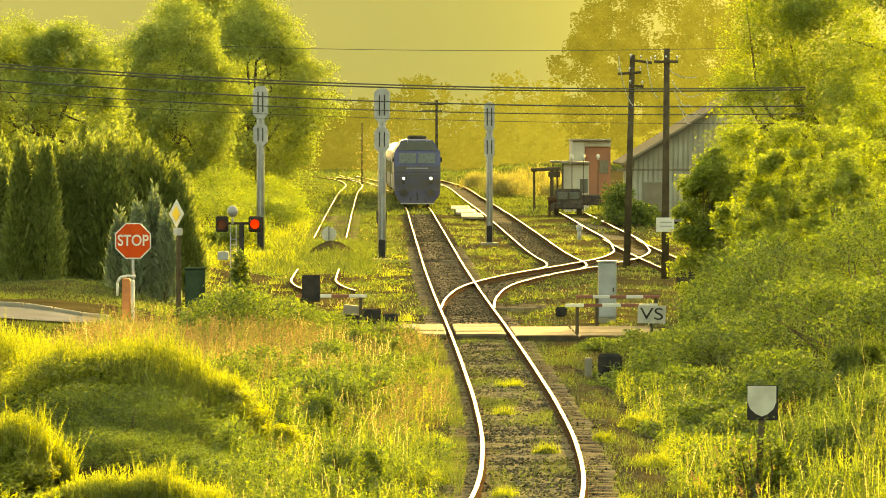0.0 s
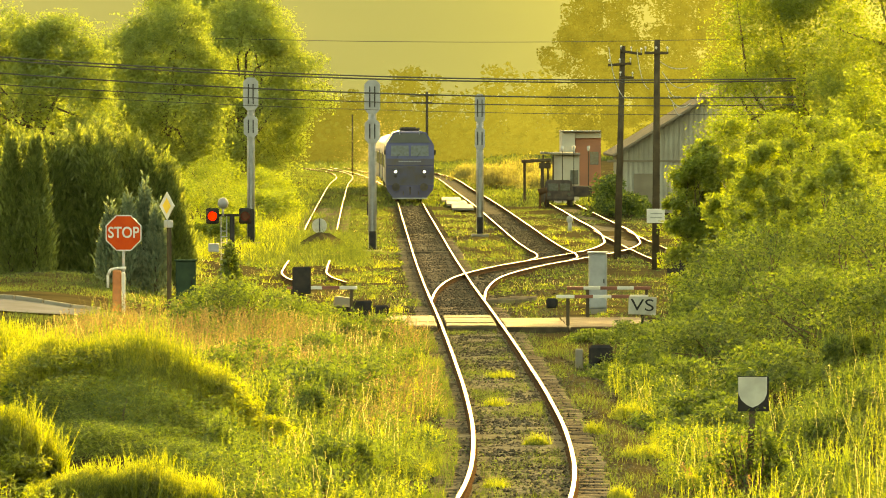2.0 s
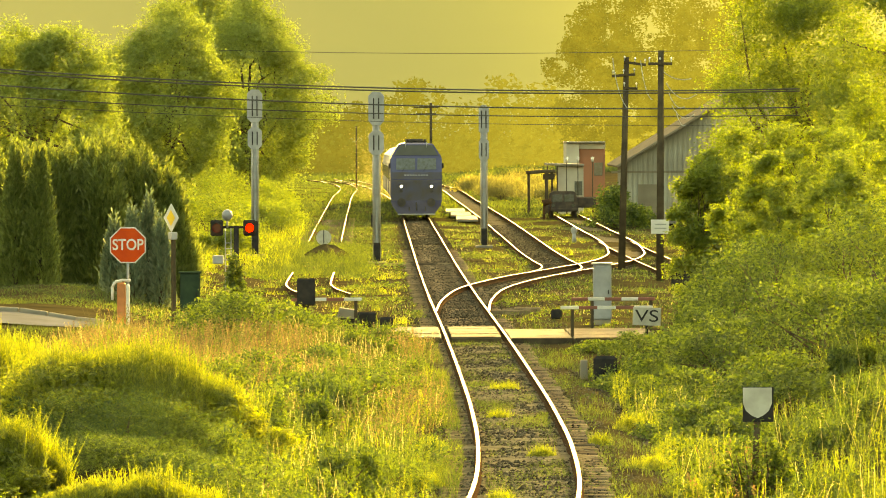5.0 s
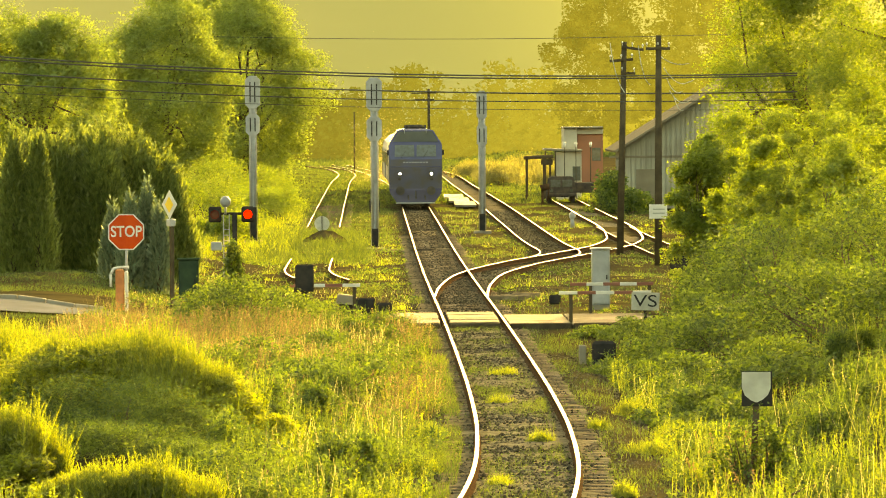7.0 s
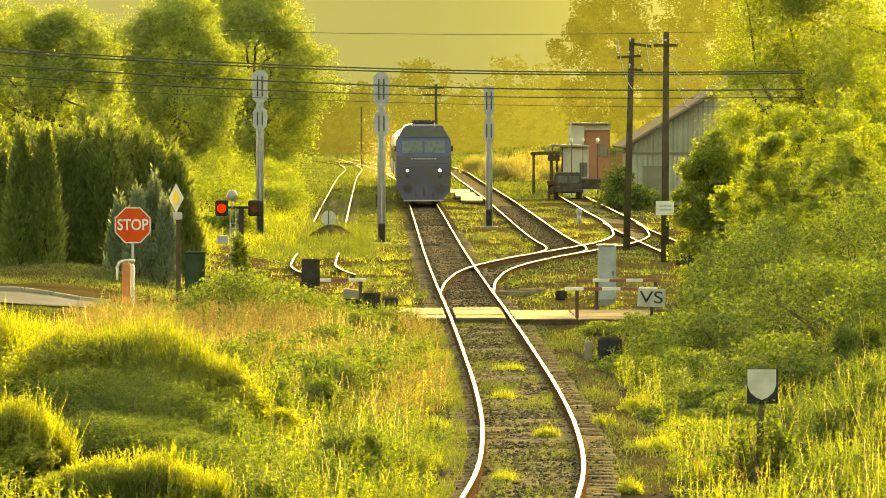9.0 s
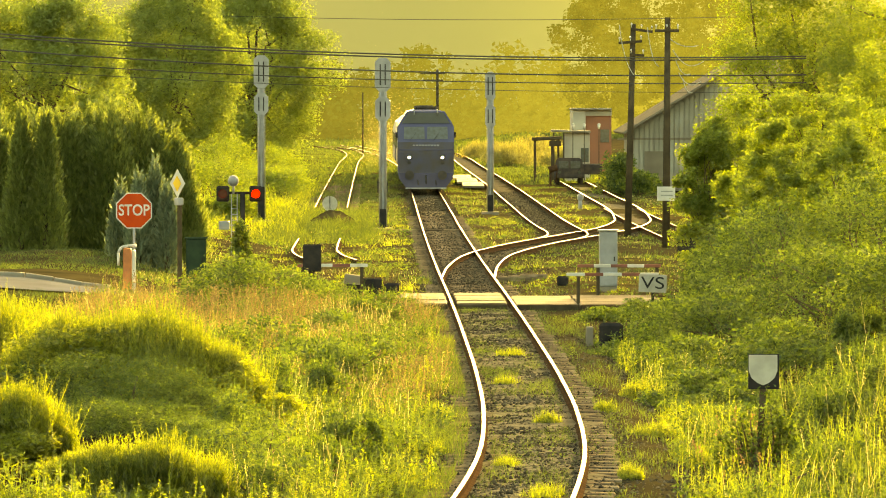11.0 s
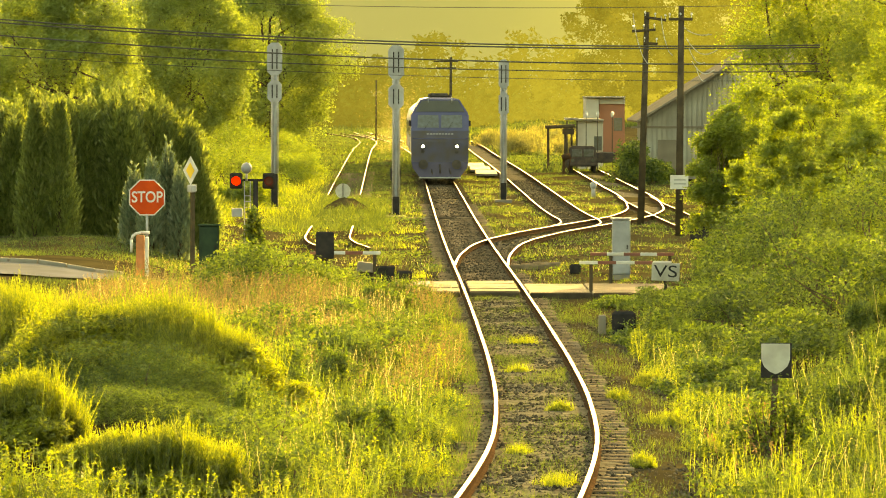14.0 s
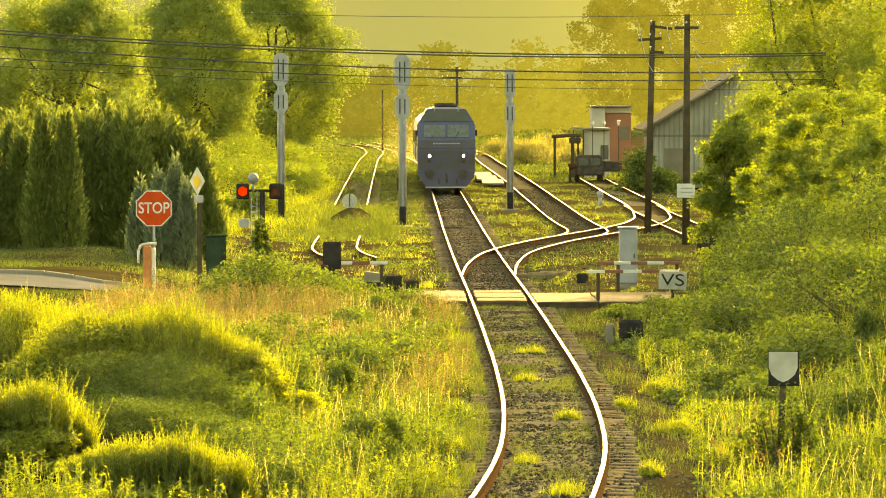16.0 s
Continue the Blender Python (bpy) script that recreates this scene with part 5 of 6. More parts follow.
def plant_shrubs():
    for k, (x, y, w, d, h) in enumerate([(-11.0, 255, 4.2, 6, 2.8), (-9.0, 285, 3.4, 7, 2.0), (-12.5, 300, 4.5, 8, 3.4), (-10.5, 330, 4.0, 10, 2.6), (-8.9, 228, 2.6, 4, 1.5), (-11.8, 215, 3.2, 5, 1.9), (-10.2, 200, 2.6, 4, 1.1)]):
        build_shrub("bush", x, y, w, d, h, 11000, 0.12, ROBINIA, "sunlit yellow-green bush beside the side track", 100 + k)
    for k, (x, y, w, d, h) in enumerate([(5.2, 420, 4, 10, 2.2), (7.5, 440, 5, 10, 2.6), (9.5, 400, 5, 8, 2.2), (12.5, 330, 4, 6, 2.0), (9.5, 292, 2.2, 4, 2.6), (10.6, 288, 2.4, 4, 1.5), (3.6, 480, 4, 10, 1.6)]):
        if y > 340:
            build_shrub("dry_weed_mound", x, y, w, d, h * 0.8, 5000, 0.22, GOLDEN, "sunlit mound of dry golden weeds beyond the yard", 120 + k, 0.2, 2500, 0.6, "weeds")
        else:
            build_shrub("bush", x, y, w, d, h, 6000, 0.17, WEED, "dark overgrown bush beside the shed", 120 + k)
    # feathery broom clumps on the near bank
    for k, (x, y, w, d, h) in enumerate(BROOMS):
        build_shrub("broom_bush", x, y, w, d, h * 0.95, 34000 if h > 1.4 else 46000, 0.085, BROOM, "feathery yellow-green broom bush on the bank", 140 + k, 0.3, 0, clumps=130, fine=0.05)
    # darker weed leaves paint the shade on the broom's near face
    for k, (x, y, w, d, h) in enumerate(SHADE_DARKENED_GROWTH):
        build_shrub("undergrowth", x, y, w, d, h, 30000, 0.05, WEED, "fine growth before the broom, leaves darkened to suggest its shade", 155 + k, 0.24, 0, clumps=120, fine=0.06)
    for k, (x, y, w, h) in enumerate(TUFTS):
        build_shrub("grass_tuft", x + float(smooth_line(MAIN, y)), y, w, w * 1.7, h, 2400, 0.055, BROOM, "soft feathery weed tuft beside the rails", 260 + k, 0.25, 500, 0.16, clumps=36)
    for k, (x, y, w, d, h) in enumerate([(-4.6, 123, 2.6, 4, 1.4), (-3.2, 126, 2.2, 4, 1.15), (-2.3, 112, 1.8, 4, 0.9), (-3.4, 103, 2.0, 4, 0.9), (-1.6, 121, 1.2, 3, 0.8), (-2.6, 94, 2.0, 4, 0.75), (-1.0, 100, 0.9, 2, 0.6)]):
        build_shrub("weed_clump", x, y, w, d, h, 5200, 0.085, WEED, "leafy green weed clump on the bank", 160 + k, 0.55, clumps=50)
    rng = random.Random(21)
    for k in range(64):
        y = 66 + 60 * rng.random() ** 0.9
        c = float(smooth_line(MAIN, y))
        x = c - 2.1 - rng.random() * min(0.07 * y, 6.5)
        if (x < -5.2 and y > 116) or (y < 79.5 and x < -0.041 * y) or (y > 92 and x < -2.6 and k % 4):
            continue
        w = rng.uniform(0.8, 2.1)
        build_shrub("weed_clump", x, y, w, w * 1.6, rng.uniform(0.55, 1.15), 3400, rng.choice((0.06, 0.075, 0.09)), WEED, "leafy green weed clump on the bank", 300 + k, 0.5, 300, 0.25, clumps=40)
    for k in range(22):
        y = 62 + 55 * rng.random()
        x = float(smooth_line(MAIN, y)) + 3.0 + rng.random() * 0.05 * y
        w = rng.uniform(0.7, 1.6)
        build_shrub("weed_clump", x, y, w, w * 1.6, rng.uniform(0.35, 0.8), 2200, 0.07, WEED, "leafy weed clump beside the ditch", 400 + k, 0.5, 300, 0.3, clumps=36)
    # dark growth on the far side of the ditch
    for k, (x, y, w, d, h) in enumerate([(6.6, 131, 1.9, 4, 1.9), (7.1, 126, 2.6, 6, 2.7), (6.0, 118, 1.7, 5, 1.4), (7.4, 120, 3.6, 6, 2.4), (9.5, 116, 4.0, 6, 2.8), (6.0, 113, 2.8, 5, 1.5), (7.9, 106, 3.4, 5, 1.7), (4.9, 104, 1.8, 4, 1.0), (6.2, 97, 2.6, 4, 1.2), (4.6, 94, 1.5, 3, 0.8), (9.0, 100, 3.0, 4, 1.5)]):
        build_shrub("undergrowth", x, y, w, d, h, 8000, 0.085, WEED, "leafy undergrowth on the shaded bank", 180 + k, 0.5, clumps=70)
    build_shrub("ivy_clump", -5.68, 148.6, 0.7, 0.8, 2.1, 3000, 0.09, WEED, "dark ivy growing up the crossing signal", 230, 0.6, clumps=40)
    build_shrub("ivy_clump", -6.2, 147, 1.5, 2.0, 0.8, 3000, 0.09, WEED, "dark ivy round the foot of the crossing signal", 231, 0.6, clumps=40)
    for k, (x, y, w, d, h) in enumerate([(4.9, 129, 1.5, 3, 0.55), (3.9, 128, 1.3, 3, 0.4), (4.4, 116, 1.4, 3, 0.8), (4.3, 101, 1.5, 4, 0.65), (4.1, 108, 1.4, 4, 0.6), (4.2, 93, 1.3, 3, 0.5), (4.5, 87, 1.5, 3, 0.55), (5.2, 91, 1.8, 3, 0.9), (3.6, 112, 1.0, 3, 0.4)]):
        build_shrub("undergrowth", x, y, w, d, h, 4000, 0.08, WEED, "dark leafy growth before the crossing slab", 240 + k, 0.5, clumps=50)
    for k, (x, y, w, d, h) in enumerate([(4.5, 76.2, 0.8, 0.5, 1.45), (4.25, 76.4, 0.7, 0.5, 1.05), (4.85, 76.4, 0.6, 0.5, 1.15)]):
        build_shrub("vine", x, y, w, d, h, 900, 0.065, WEED, "climbing vine round the marker post", 200 + k, 0.7, clumps=25)


plant_shrubs()
fallen = thing("fallen_branch", pose(4.0, 71.5, land1(4.0, 71.5) + 0.1), "thin bare fallen branch in the grass", "branch")
limbs = B()
limb_mesh(limbs, (-0.1, 0, 0.0), (0.55, 0.2, 0.14), 0.022, 0.018, random.Random(5), 0.05)
limb_mesh(limbs, (0.55, 0.2, 0.14), (1.25, 0.5, 0.40), 0.018, 0.008, random.Random(6), 0.05)
part("branch", limbs, BARK, fallen)


# ---- grass and weeds ----
def scatter(rng, n, y0, y1, xfun, power=1.0):
    y = y0 + (y1 - y0) * rng.uniform(0, 1, n) ** power
    a, b = xfun(y)
    x = a + (b - a) * rng.uniform(0, 1, n)
    return x, y


def patchy(rng, x, y, keep, scale=1.0):
    v = np.sin(x * 1.3 * scale + 2 * np.sin(y * 0.21 * scale)) + np.sin(y * 0.33 * scale + 1.7 * np.sin(x * 0.7 * scale))
    return v + rng.normal(0, 0.6, len(x)) > keep


def off_tracks(x, y):
    """True where no kept-clear track bed of the yard lies."""
    far = y > 150
    near = (np.abs(x - smooth_line(SECOND, y)) < 0.72) & (y > 206)
    near |= (np.abs(x - smooth_line(BRANCH, y)) < 0.8) & (y < 260)
    return ~(near & far)


def shaded_hollow(x, y):
    """The bare hollow in the shade of the big broom bushes."""
    return (y > 63) & (y < 79.5) & (x < -0.041 * y)


def tufts(name, label, mat, seed, count, blades, y0, y1, xfun, h, w, radius, lean=0.6, keep=-9.0, power=1.0, scale=1.0):
    """Grass and weeds in separate tufts of uneven height, with bare soil between them."""
    rng = np.random.default_rng(seed)
    x, y = scatter(rng, count, y0, y1, xfun, power)
    ok = patchy(rng, x, y, keep, scale) & off_tracks(x, y) & ~((x < -8.4) & (y > 114) & (y < 144)) & ~shaded_hollow(x, y)
    x, y = x[ok], y[ok]
    k = rng.integers(0, len(x), len(x) * blades)
    size = rng.uniform(0.35, 1.3, len(x)) ** 1.3
    px = x[k] + rng.normal(0, 1, len(k)) * radius * size[k]
    py = y[k] + rng.normal(0, 1, len(k)) * radius * size[k] * 1.3
    ok = off_tracks(px, py)
    px, py, k = px[ok], py[ok], k[ok]
    d = ((px - x[k]) ** 2 + ((py - y[k]) / 1.3) ** 2) / (radius * size[k]) ** 2
    hh = h * size[k] * np.clip(1.15 - 0.25 * d, 0.3, 1.2)
    r = np.stack([px, py, land(px, py) - 0.03], 1)
    ob = raw_mesh(name, blade_quads(rng, r, hh, w, lean, 2).reshape(-1, 3), 4, mat)
    tagged(ob, label, "grass", kind="stuff")


def meadow(name, label, mat, seed, n, y0, y1, xfun, h, w, lean=0.4, keep=-9.0, power=1.0, parts=2, scale=1.0):
    rng = np.random.default_rng(seed)
    x, y = scatter(rng, n, y0, y1, xfun, power)
    ok = patchy(rng, x, y, keep, scale) & off_tracks(x, y) & ~shaded_hollow(x, y) & ((h < 0.2) | ~((x < -8.4) & (y > 114) & (y < 144)))
    x, y = x[ok], y[ok]
    r = np.stack([x, y, land(x, y) - 0.03], 1)
    hh = h * (0.75 + 0.25 * wave(x * 1.7, y * 0.8))
    ob = raw_mesh(name, blade_quads(rng, r, hh, w, lean, parts).reshape(-1, 3), 4, mat)
    tagged(ob, label, "grass", kind="stuff")


def seed_stalks(name, label, mat, seed, n, y0, y1, xfun, h, keep=-9.0, grains=7, grain=0.032, w=0.007):
    """Tall stalks with a plume of grains at the top."""
    rng = np.random.default_rng(seed)
    x, y = scatter(rng, n, y0, y1, xfun, 1.2)
    ok = patchy(rng, x, y, keep) & ~shaded_hollow(x, y) & ~((x < -8.4) & (y > 114) & (y < 144))
    x, y = x[ok], y[ok]
    r = np.stack([x, y, land(x, y) - 0.03], 1)
    n = len(x)
    hs = h * rng.uniform(0.6, 1.15, n)
    dx = rng.normal(0, 0.26, (n, 2)) * hs[:, None]
    tip = r + np.stack([dx[:, 0], dx[:, 1], hs], 1)
    s = np.array([w / 2, 0, 0])
    Q = [np.stack([r - s, r + s, tip + s * 0.5, tip - s * 0.5], 1)]
    for k in range(grains):
        f = 1 - 0.24 * k / grains
        c = r + (tip - r) * f + rng.normal(0, 0.014, (n, 3))
        Q.append(leaf_quads(rng, c, grain, 0.4, 0.0))
    ob = raw_mesh(name, np.concatenate(Q, 0).reshape(-1, 3), 4, mat)
    tagged(ob, label, "grass", kind="stuff")


def weeds(name, label, mat, seed, n, y0, y1, xfun, h, size, keep=0.3, aspect=0.5):
    rng = np.random.default_rng(seed)
    x, y = scatter(rng, n, y0, y1, xfun, 1.0)
    ok = patchy(rng, x, y, keep, 1.4) & off_tracks(x, y) & ~shaded_hollow(x, y) & ~((x < -8.4) & (y > 114) & (y < 144))
    x, y = x[ok], y[ok]
    z = land(x, y) + h * rng.uniform(0.1, 1.0, len(x)) * (0.7 + 0.3 * wave(x * 2, y))
    ob = raw_mesh(name, leaf_quads(rng, np.stack([x, y, z], 1), size, aspect, 0, 0.8).reshape(-1, 3), 4, mat)
    tagged(ob, label, "weeds", kind="stuff")


def herbs(name, label, mat, seed, roots, height, leaves, size, aspect=0.45, rise=0.6, stem=0.010, head=None):
    """Upright leafy stems: each carries leaves that grow smaller towards its tip."""
    rng = np.random.default_rng(seed)
    n = len(roots)
    hs = height * rng.uniform(0.5, 1.2, n)
    dx = rng.normal(0, 0.16, (n, 2)) * hs[:, None]
    tip = roots + np.stack([dx[:, 0], dx[:, 1], hs], 1)
    w = np.stack([np.full(n, stem / 2), np.zeros(n), np.zeros(n)], 1)
    Q = [np.stack([roots - w, roots + w, tip + w * 0.4, tip - w * 0.4], 1)]
    for k in range(leaves):
        f = (k + 0.6) / leaves
        a = rng.uniform(0, 2 * math.pi, n)
        ax = unit(np.stack([np.cos(a), np.sin(a), np.full(n, rise) + rng.normal(0, 0.25, n)], 1))
        sd = unit(np.cross(ax, np.stack([rng.normal(0, 0.5, n), rng.normal(0, 0.5, n), np.ones(n)], 1)))
        L = (size * (1.25 - 0.75 * f) * rng.uniform(0.7, 1.3, n))[:, None]
        c = roots + (tip - roots) * (0.12 + 0.88 * f)
        Q.append(np.stack([c, c + ax * L * 0.45 + sd * L * aspect * 0.5, c + ax * L, c + ax * L * 0.45 - sd * L * aspect * 0.5], 1))
    ob = raw_mesh(name, np.concatenate(Q, 0).reshape(-1, 3), 4, mat)
    return tagged(ob, label, "weeds", kind="stuff")


def rooted(seed, n, y0, y1, xfun, keep=-9.0, power=1.0, scale=1.0):
    rng = np.random.default_rng(seed)
    x, y = scatter(rng, n, y0, y1, xfun, power)
    ok = patchy(rng, x, y, keep, scale) & ~shaded_hollow(x, y) & ~((x < -8.4) & (y > 114) & (y < 144))
    x, y = x[ok], y[ok]
    return np.stack([x, y, land(x, y) - 0.03], 1)


def dome(seed, n, x, y, w, d, h):
    """Roots spread through a rounded bush."""
    rng = np.random.default_rng(seed)
    a, r = rng.uniform(0, 2 * math.pi, n), np.sqrt(rng.uniform(0, 1, n))
    k = np.sqrt(np.clip(1 - r ** 2, 0, 1)) * (0.78 + 0.22 * np.sin(3 * a + seed) * np.cos(5 * r + seed))
    r = r * (1 + 0.2 * np.sin(2 * a + seed))
    px, py = x + np.cos(a) * r * w / 2, y + np.sin(a) * r * d / 2
    py = np.where(k > 0.55, py, y + np.abs(py - y))
    return np.stack([px, py, land(px, py) + h * k * rng.uniform(0.45, 0.95, n) ** 0.4], 1)


def bank_left(y):
    c = smooth_line(MAIN, y)
    return c - 1.55 - 0.35 * np.sin(y * 0.5), np.full_like(y, -0.083) * y - 2.0


def bank_right(y):
    c = smooth_line(MAIN, y)
    return c + 2.3 + 0.3 * np.sin(y * 0.7), 0.083 * y + 2.5


def between_rails(y):
    c = smooth_line(MAIN, y)
    return c - 0.62, c + 0.62


def plant_grass():
    for k, (x, y, w, d, h) in enumerate(BROOMS):
        herbs("broom_sprigs", "fine bright sprigs over a broom bush", BROOM, 500 + k, dome(500 + k, 3000, x, y, w, d, h), 0.44, 15, 0.065, 0.24, 1.5, 0.008)
    for k, (x, y, w, d, h) in enumerate(BROOMS[:5]):
        herbs("broom_plumes", "long feathery plumes rising from a broom bush", BROOM, 540 + k, dome(540 + k, 210, x, y, w * 0.9, d, h), 0.62, 20, 0.07, 0.22, 1.3, 0.010)
    herbs("leafy_weeds", "upright leafy green weeds on the bank", WEED, 520, rooted(520, 6500, 60, 132, bank_left, -0.4), 0.62, 20, 0.07, 0.5, 0.4)
    herbs("leafy_weeds", "upright yellow-green weeds on the bank", BROOM, 521, rooted(521, 2200, 60, 110, bank_left, 0.2, 1.0, 1.7), 0.6, 20, 0.055, 0.32, 1.0)
    herbs("flowering_weeds", "greyish flowering weeds near the rails", STRAW, 522, rooted(522, 700, 64, 128, lambda y: (smooth_line(MAIN, y) - 4.2, smooth_line(MAIN, y) - 1.9), 0.1, 1.0, 1.5), 0.65, 16, 0.05, 0.4, 1.2)
    herbs("seeding_weeds", "brownish seeding weeds on the crest of the bank", RUST_WEED, 525, rooted(525, 2600, 96, 132, lambda y: (np.full_like(y, -8.0), smooth_line(MAIN, y) - 1.8), 0.2, 1.0, 0.8), 0.5, 14, 0.05, 0.3, 1.3)
    herbs("leafy_weeds", "large-leaved weeds at the foot of the bank", ROBINIA, 526, rooted(526, 260, 62, 70, lambda y: (-0.085 * y, -0.068 * y), -9), 0.7, 16, 0.14, 0.35, 0.5)
    herbs("leafy_weeds", "upright leafy weeds on the far bank", WEED, 523, rooted(523, 3600, 60, 126, bank_right, -0.2), 0.6, 18, 0.08, 0.45, 0.5)
    herbs("leafy_weeds", "upright yellow-green weeds on the far bank", BROOM, 524, rooted(524, 3000, 60, 110, bank_right, 0.0, 1.0, 1.7), 0.65, 18, 0.065, 0.3, 1.0)
    tufts("grass", "tufts of sunlit grass on the near bank", GRASS, 1, 1100, 22, 60, 133, bank_left, 0.5, 0.009, 0.16, 0.6, -0.6)
    tufts("weeds", "tufts of pale yellow-green weeds on the near bank", BROOM, 54, 700, 18, 60, 133, bank_left, 0.42, 0.010, 0.14, 0.8, 0.0, 1.0, 1.9)
    tufts("grass", "tufts of brown dry grass on the near bank", HAY, 53, 2400, 22, 88, 133, bank_left, 0.55, 0.010, 0.17, 0.8, -1.2, 1.0, 0.7)
    meadow("grass", "brown dry grass on the crest of the bank", HAY, 7, 26000, 84, 133, bank_left, 0.36, 0.010, 0.8, -0.4)
    seed_stalks("seeding_grass", "brown seeding grass on the crest of the bank", HAY, 8, 5200, 88, 132, bank_left, 0.66, -0.3, 12, 0.045)
    meadow("grass", "bleached grass on the near bank", STRAW, 2, 5000, 92, 134, bank_left, 0.42, 0.009, 0.7, 0.4)
    seed_stalks("seeding_grass", "tall seeding grass stalks on the bank", STRAW, 3, 700, 84, 132, bank_left, 0.75, 0.2)
    seed_stalks("flowering_weeds", "tall greenish flowering weed stalks on the bank", BROOM, 4, 1500, 60, 104, bank_left, 0.65, -0.2, 14, 0.05)
    weeds("weeds", "low broad-leaved weeds on the bank", WEED, 5, 60000, 60, 134, bank_left, 0.4, 0.08, 0.1)
    seed_stalks("dock_stalks", "reddish dry dock stalks on the bank", RUST_WEED, 6, 2600, 92, 132, bank_left, 0.6, 0.3, 12, 0.04)
    meadow("grass", "tall sunlit grass on the far bank", GRASS, 11, 24000, 54, 100, bank_right, 0.34, 0.008, 0.7, -0.8)
    seed_stalks("seeding_grass", "pale seeding grass stalks beside the ditch", STRAW, 12, 420, 66, 100, bank_right, 0.85, 0.4)
    seed_stalks("dock_stalks", "reddish dock stalks beside the marker post", RUST_WEED, 13, 60, 71, 84, lambda y: (0.048 * y, 0.062 * y), 0.6, -0.5, 14, 0.05)
    weeds("weeds", "green weeds on the far bank", WEED, 14, 40000, 66, 128, bank_right, 0.5, 0.075, 0.1)
    meadow("grass", "grass tufts growing between the rails", GRASS, 21, 36000, 56, 133, between_rails, 0.19, 0.010, 0.5, 0.25, scale=2.6)
    meadow("grass", "grass tufts along the ballast edge", GRASS, 22, 11000, 56, 133, lambda y: (smooth_line(MAIN, y) + 1.15, smooth_line(MAIN, y) + 2.5), 0.20, 0.010, 0.5, -0.2, scale=2.6)
    meadow("grass", "grass tufts along the ballast edge", GRASS, 23, 20000, 58, 133, lambda y: (smooth_line(MAIN, y) - 2.3, smooth_line(MAIN, y) - 1.0), 0.3, 0.011, 0.5, -0.7, scale=2.2)
    meadow("grass", "low thin grass before the lane", GRASS, 24, 9000, 117, 133, lambda y: (-0.083 * y - 1, np.full_like(y, -7.0)), 0.16, 0.014, 0.5, -0.4)
    weeds("weeds", "tiny weeds creeping through the ballast", WEED, 25, 26000, 56, 133, lambda y: (smooth_line(MAIN, y) - 1.5, smooth_line(MAIN, y) + 1.5), 0.09, 0.035, 0.3)
    # the yard
    yard_l = lambda y: (smooth_line(LEFT_TRACK, y) - 7.0, smooth_line(MAIN, y) - 1.2)
    yard_r = lambda y: (smooth_line(MAIN, y) + 1.15, np.full_like(y, 11.0))
    tufts("grass", "tufts of yellow-green grass in the yard", GRASS, 31, 620, 34, 142, 232, yard_l, 0.30, 0.016, 0.22, 0.7, -0.2)
    tufts("weeds", "tufts of bright weeds in the yard", BROOM, 51, 380, 34, 144, 232, yard_l, 0.26, 0.018, 0.2, 0.9, -0.2, 1.0, 1.6)
    meadow("grass", "brown trampled grass of the yard", HAY, 43, 7000, 142, 250, yard_l, 0.12, 0.018, 0.9, 0.2)
    meadow("grass", "brown trampled grass between the yard tracks", HAY, 44, 7000, 142, 260, yard_r, 0.10, 0.018, 0.9, 0.2)
    tufts("grass", "lush grass tufts beside the side track", GRASS, 41, 700, 34, 218, 330, lambda y: (smooth_line(LEFT_TRACK, y) - 7.0, smooth_line(LEFT_TRACK, y) + 0.2), 0.42, 0.03, 0.34, 0.6, -0.6)
    tufts("grass", "short grass between the side track and the main line", GRASS, 55, 700, 30, 226, 336, lambda y: (smooth_line(LEFT_TRACK, y) + 0.2, smooth_line(MAIN, y) - 1.5), 0.17, 0.026, 0.4, 0.8)
    tufts("grass", "tall grass tufts over the side track", GRASS, 37, 420, 34, 196, 250, lambda y: (smooth_line(LEFT_TRACK, y) - 2.6, smooth_line(LEFT_TRACK, y) + 2.0), 0.42, 0.028, 0.26, 0.7)
    tufts("weeds", "yellow-green weed tufts along the side track", BROOM, 56, 260, 30, 198, 300, lambda y: (smooth_line(LEFT_TRACK, y) - 5.5, smooth_line(LEFT_TRACK, y) - 1.2), 0.5, 0.03, 0.28, 0.8)
    meadow("grass", "dry grass of the yard", STRAW, 32, 7000, 142, 300, yard_l, 0.22, 0.016, 0.7, 0.5, 1.2)
    tufts("grass", "tufts of rough grass between the yard tracks", GRASS, 33, 800, 34, 142, 232, yard_r, 0.24, 0.016, 0.22, 0.7, -0.1)
    tufts("weeds", "tufts of bright weeds between the yard tracks", BROOM, 52, 380, 30, 144, 260, yard_r, 0.22, 0.018, 0.18, 0.9, -0.2, 1.0, 1.6)
    meadow("grass", "grass tufts among the far yard tracks", GRASS, 42, 26000, 218, 330, yard_r, 0.2, 0.03, 0.6, 0.7)
    meadow("grass", "dry grass between the yard tracks", STRAW, 34, 8000, 142, 300, yard_r, 0.18, 0.016, 0.7, 0.3, 1.2)
    meadow("grass", "far rough grass along the line", GRASS, 35, 60000, 330, 620, lambda y: (smooth_line(LEFT_TRACK, y) - 6, smooth_line(SECOND, y) + 13), 0.36, 0.08, 0.6, -0.5, 1.1)
    weeds("weeds", "low brown-green weeds of the yard", WEED, 38, 36000, 142, 300, yard_r, 0.16, 0.09, 0.9)
    weeds("weeds", "low green weeds of the yard", WEED, 39, 30000, 142, 245, yard_l, 0.22, 0.10, 1.0)
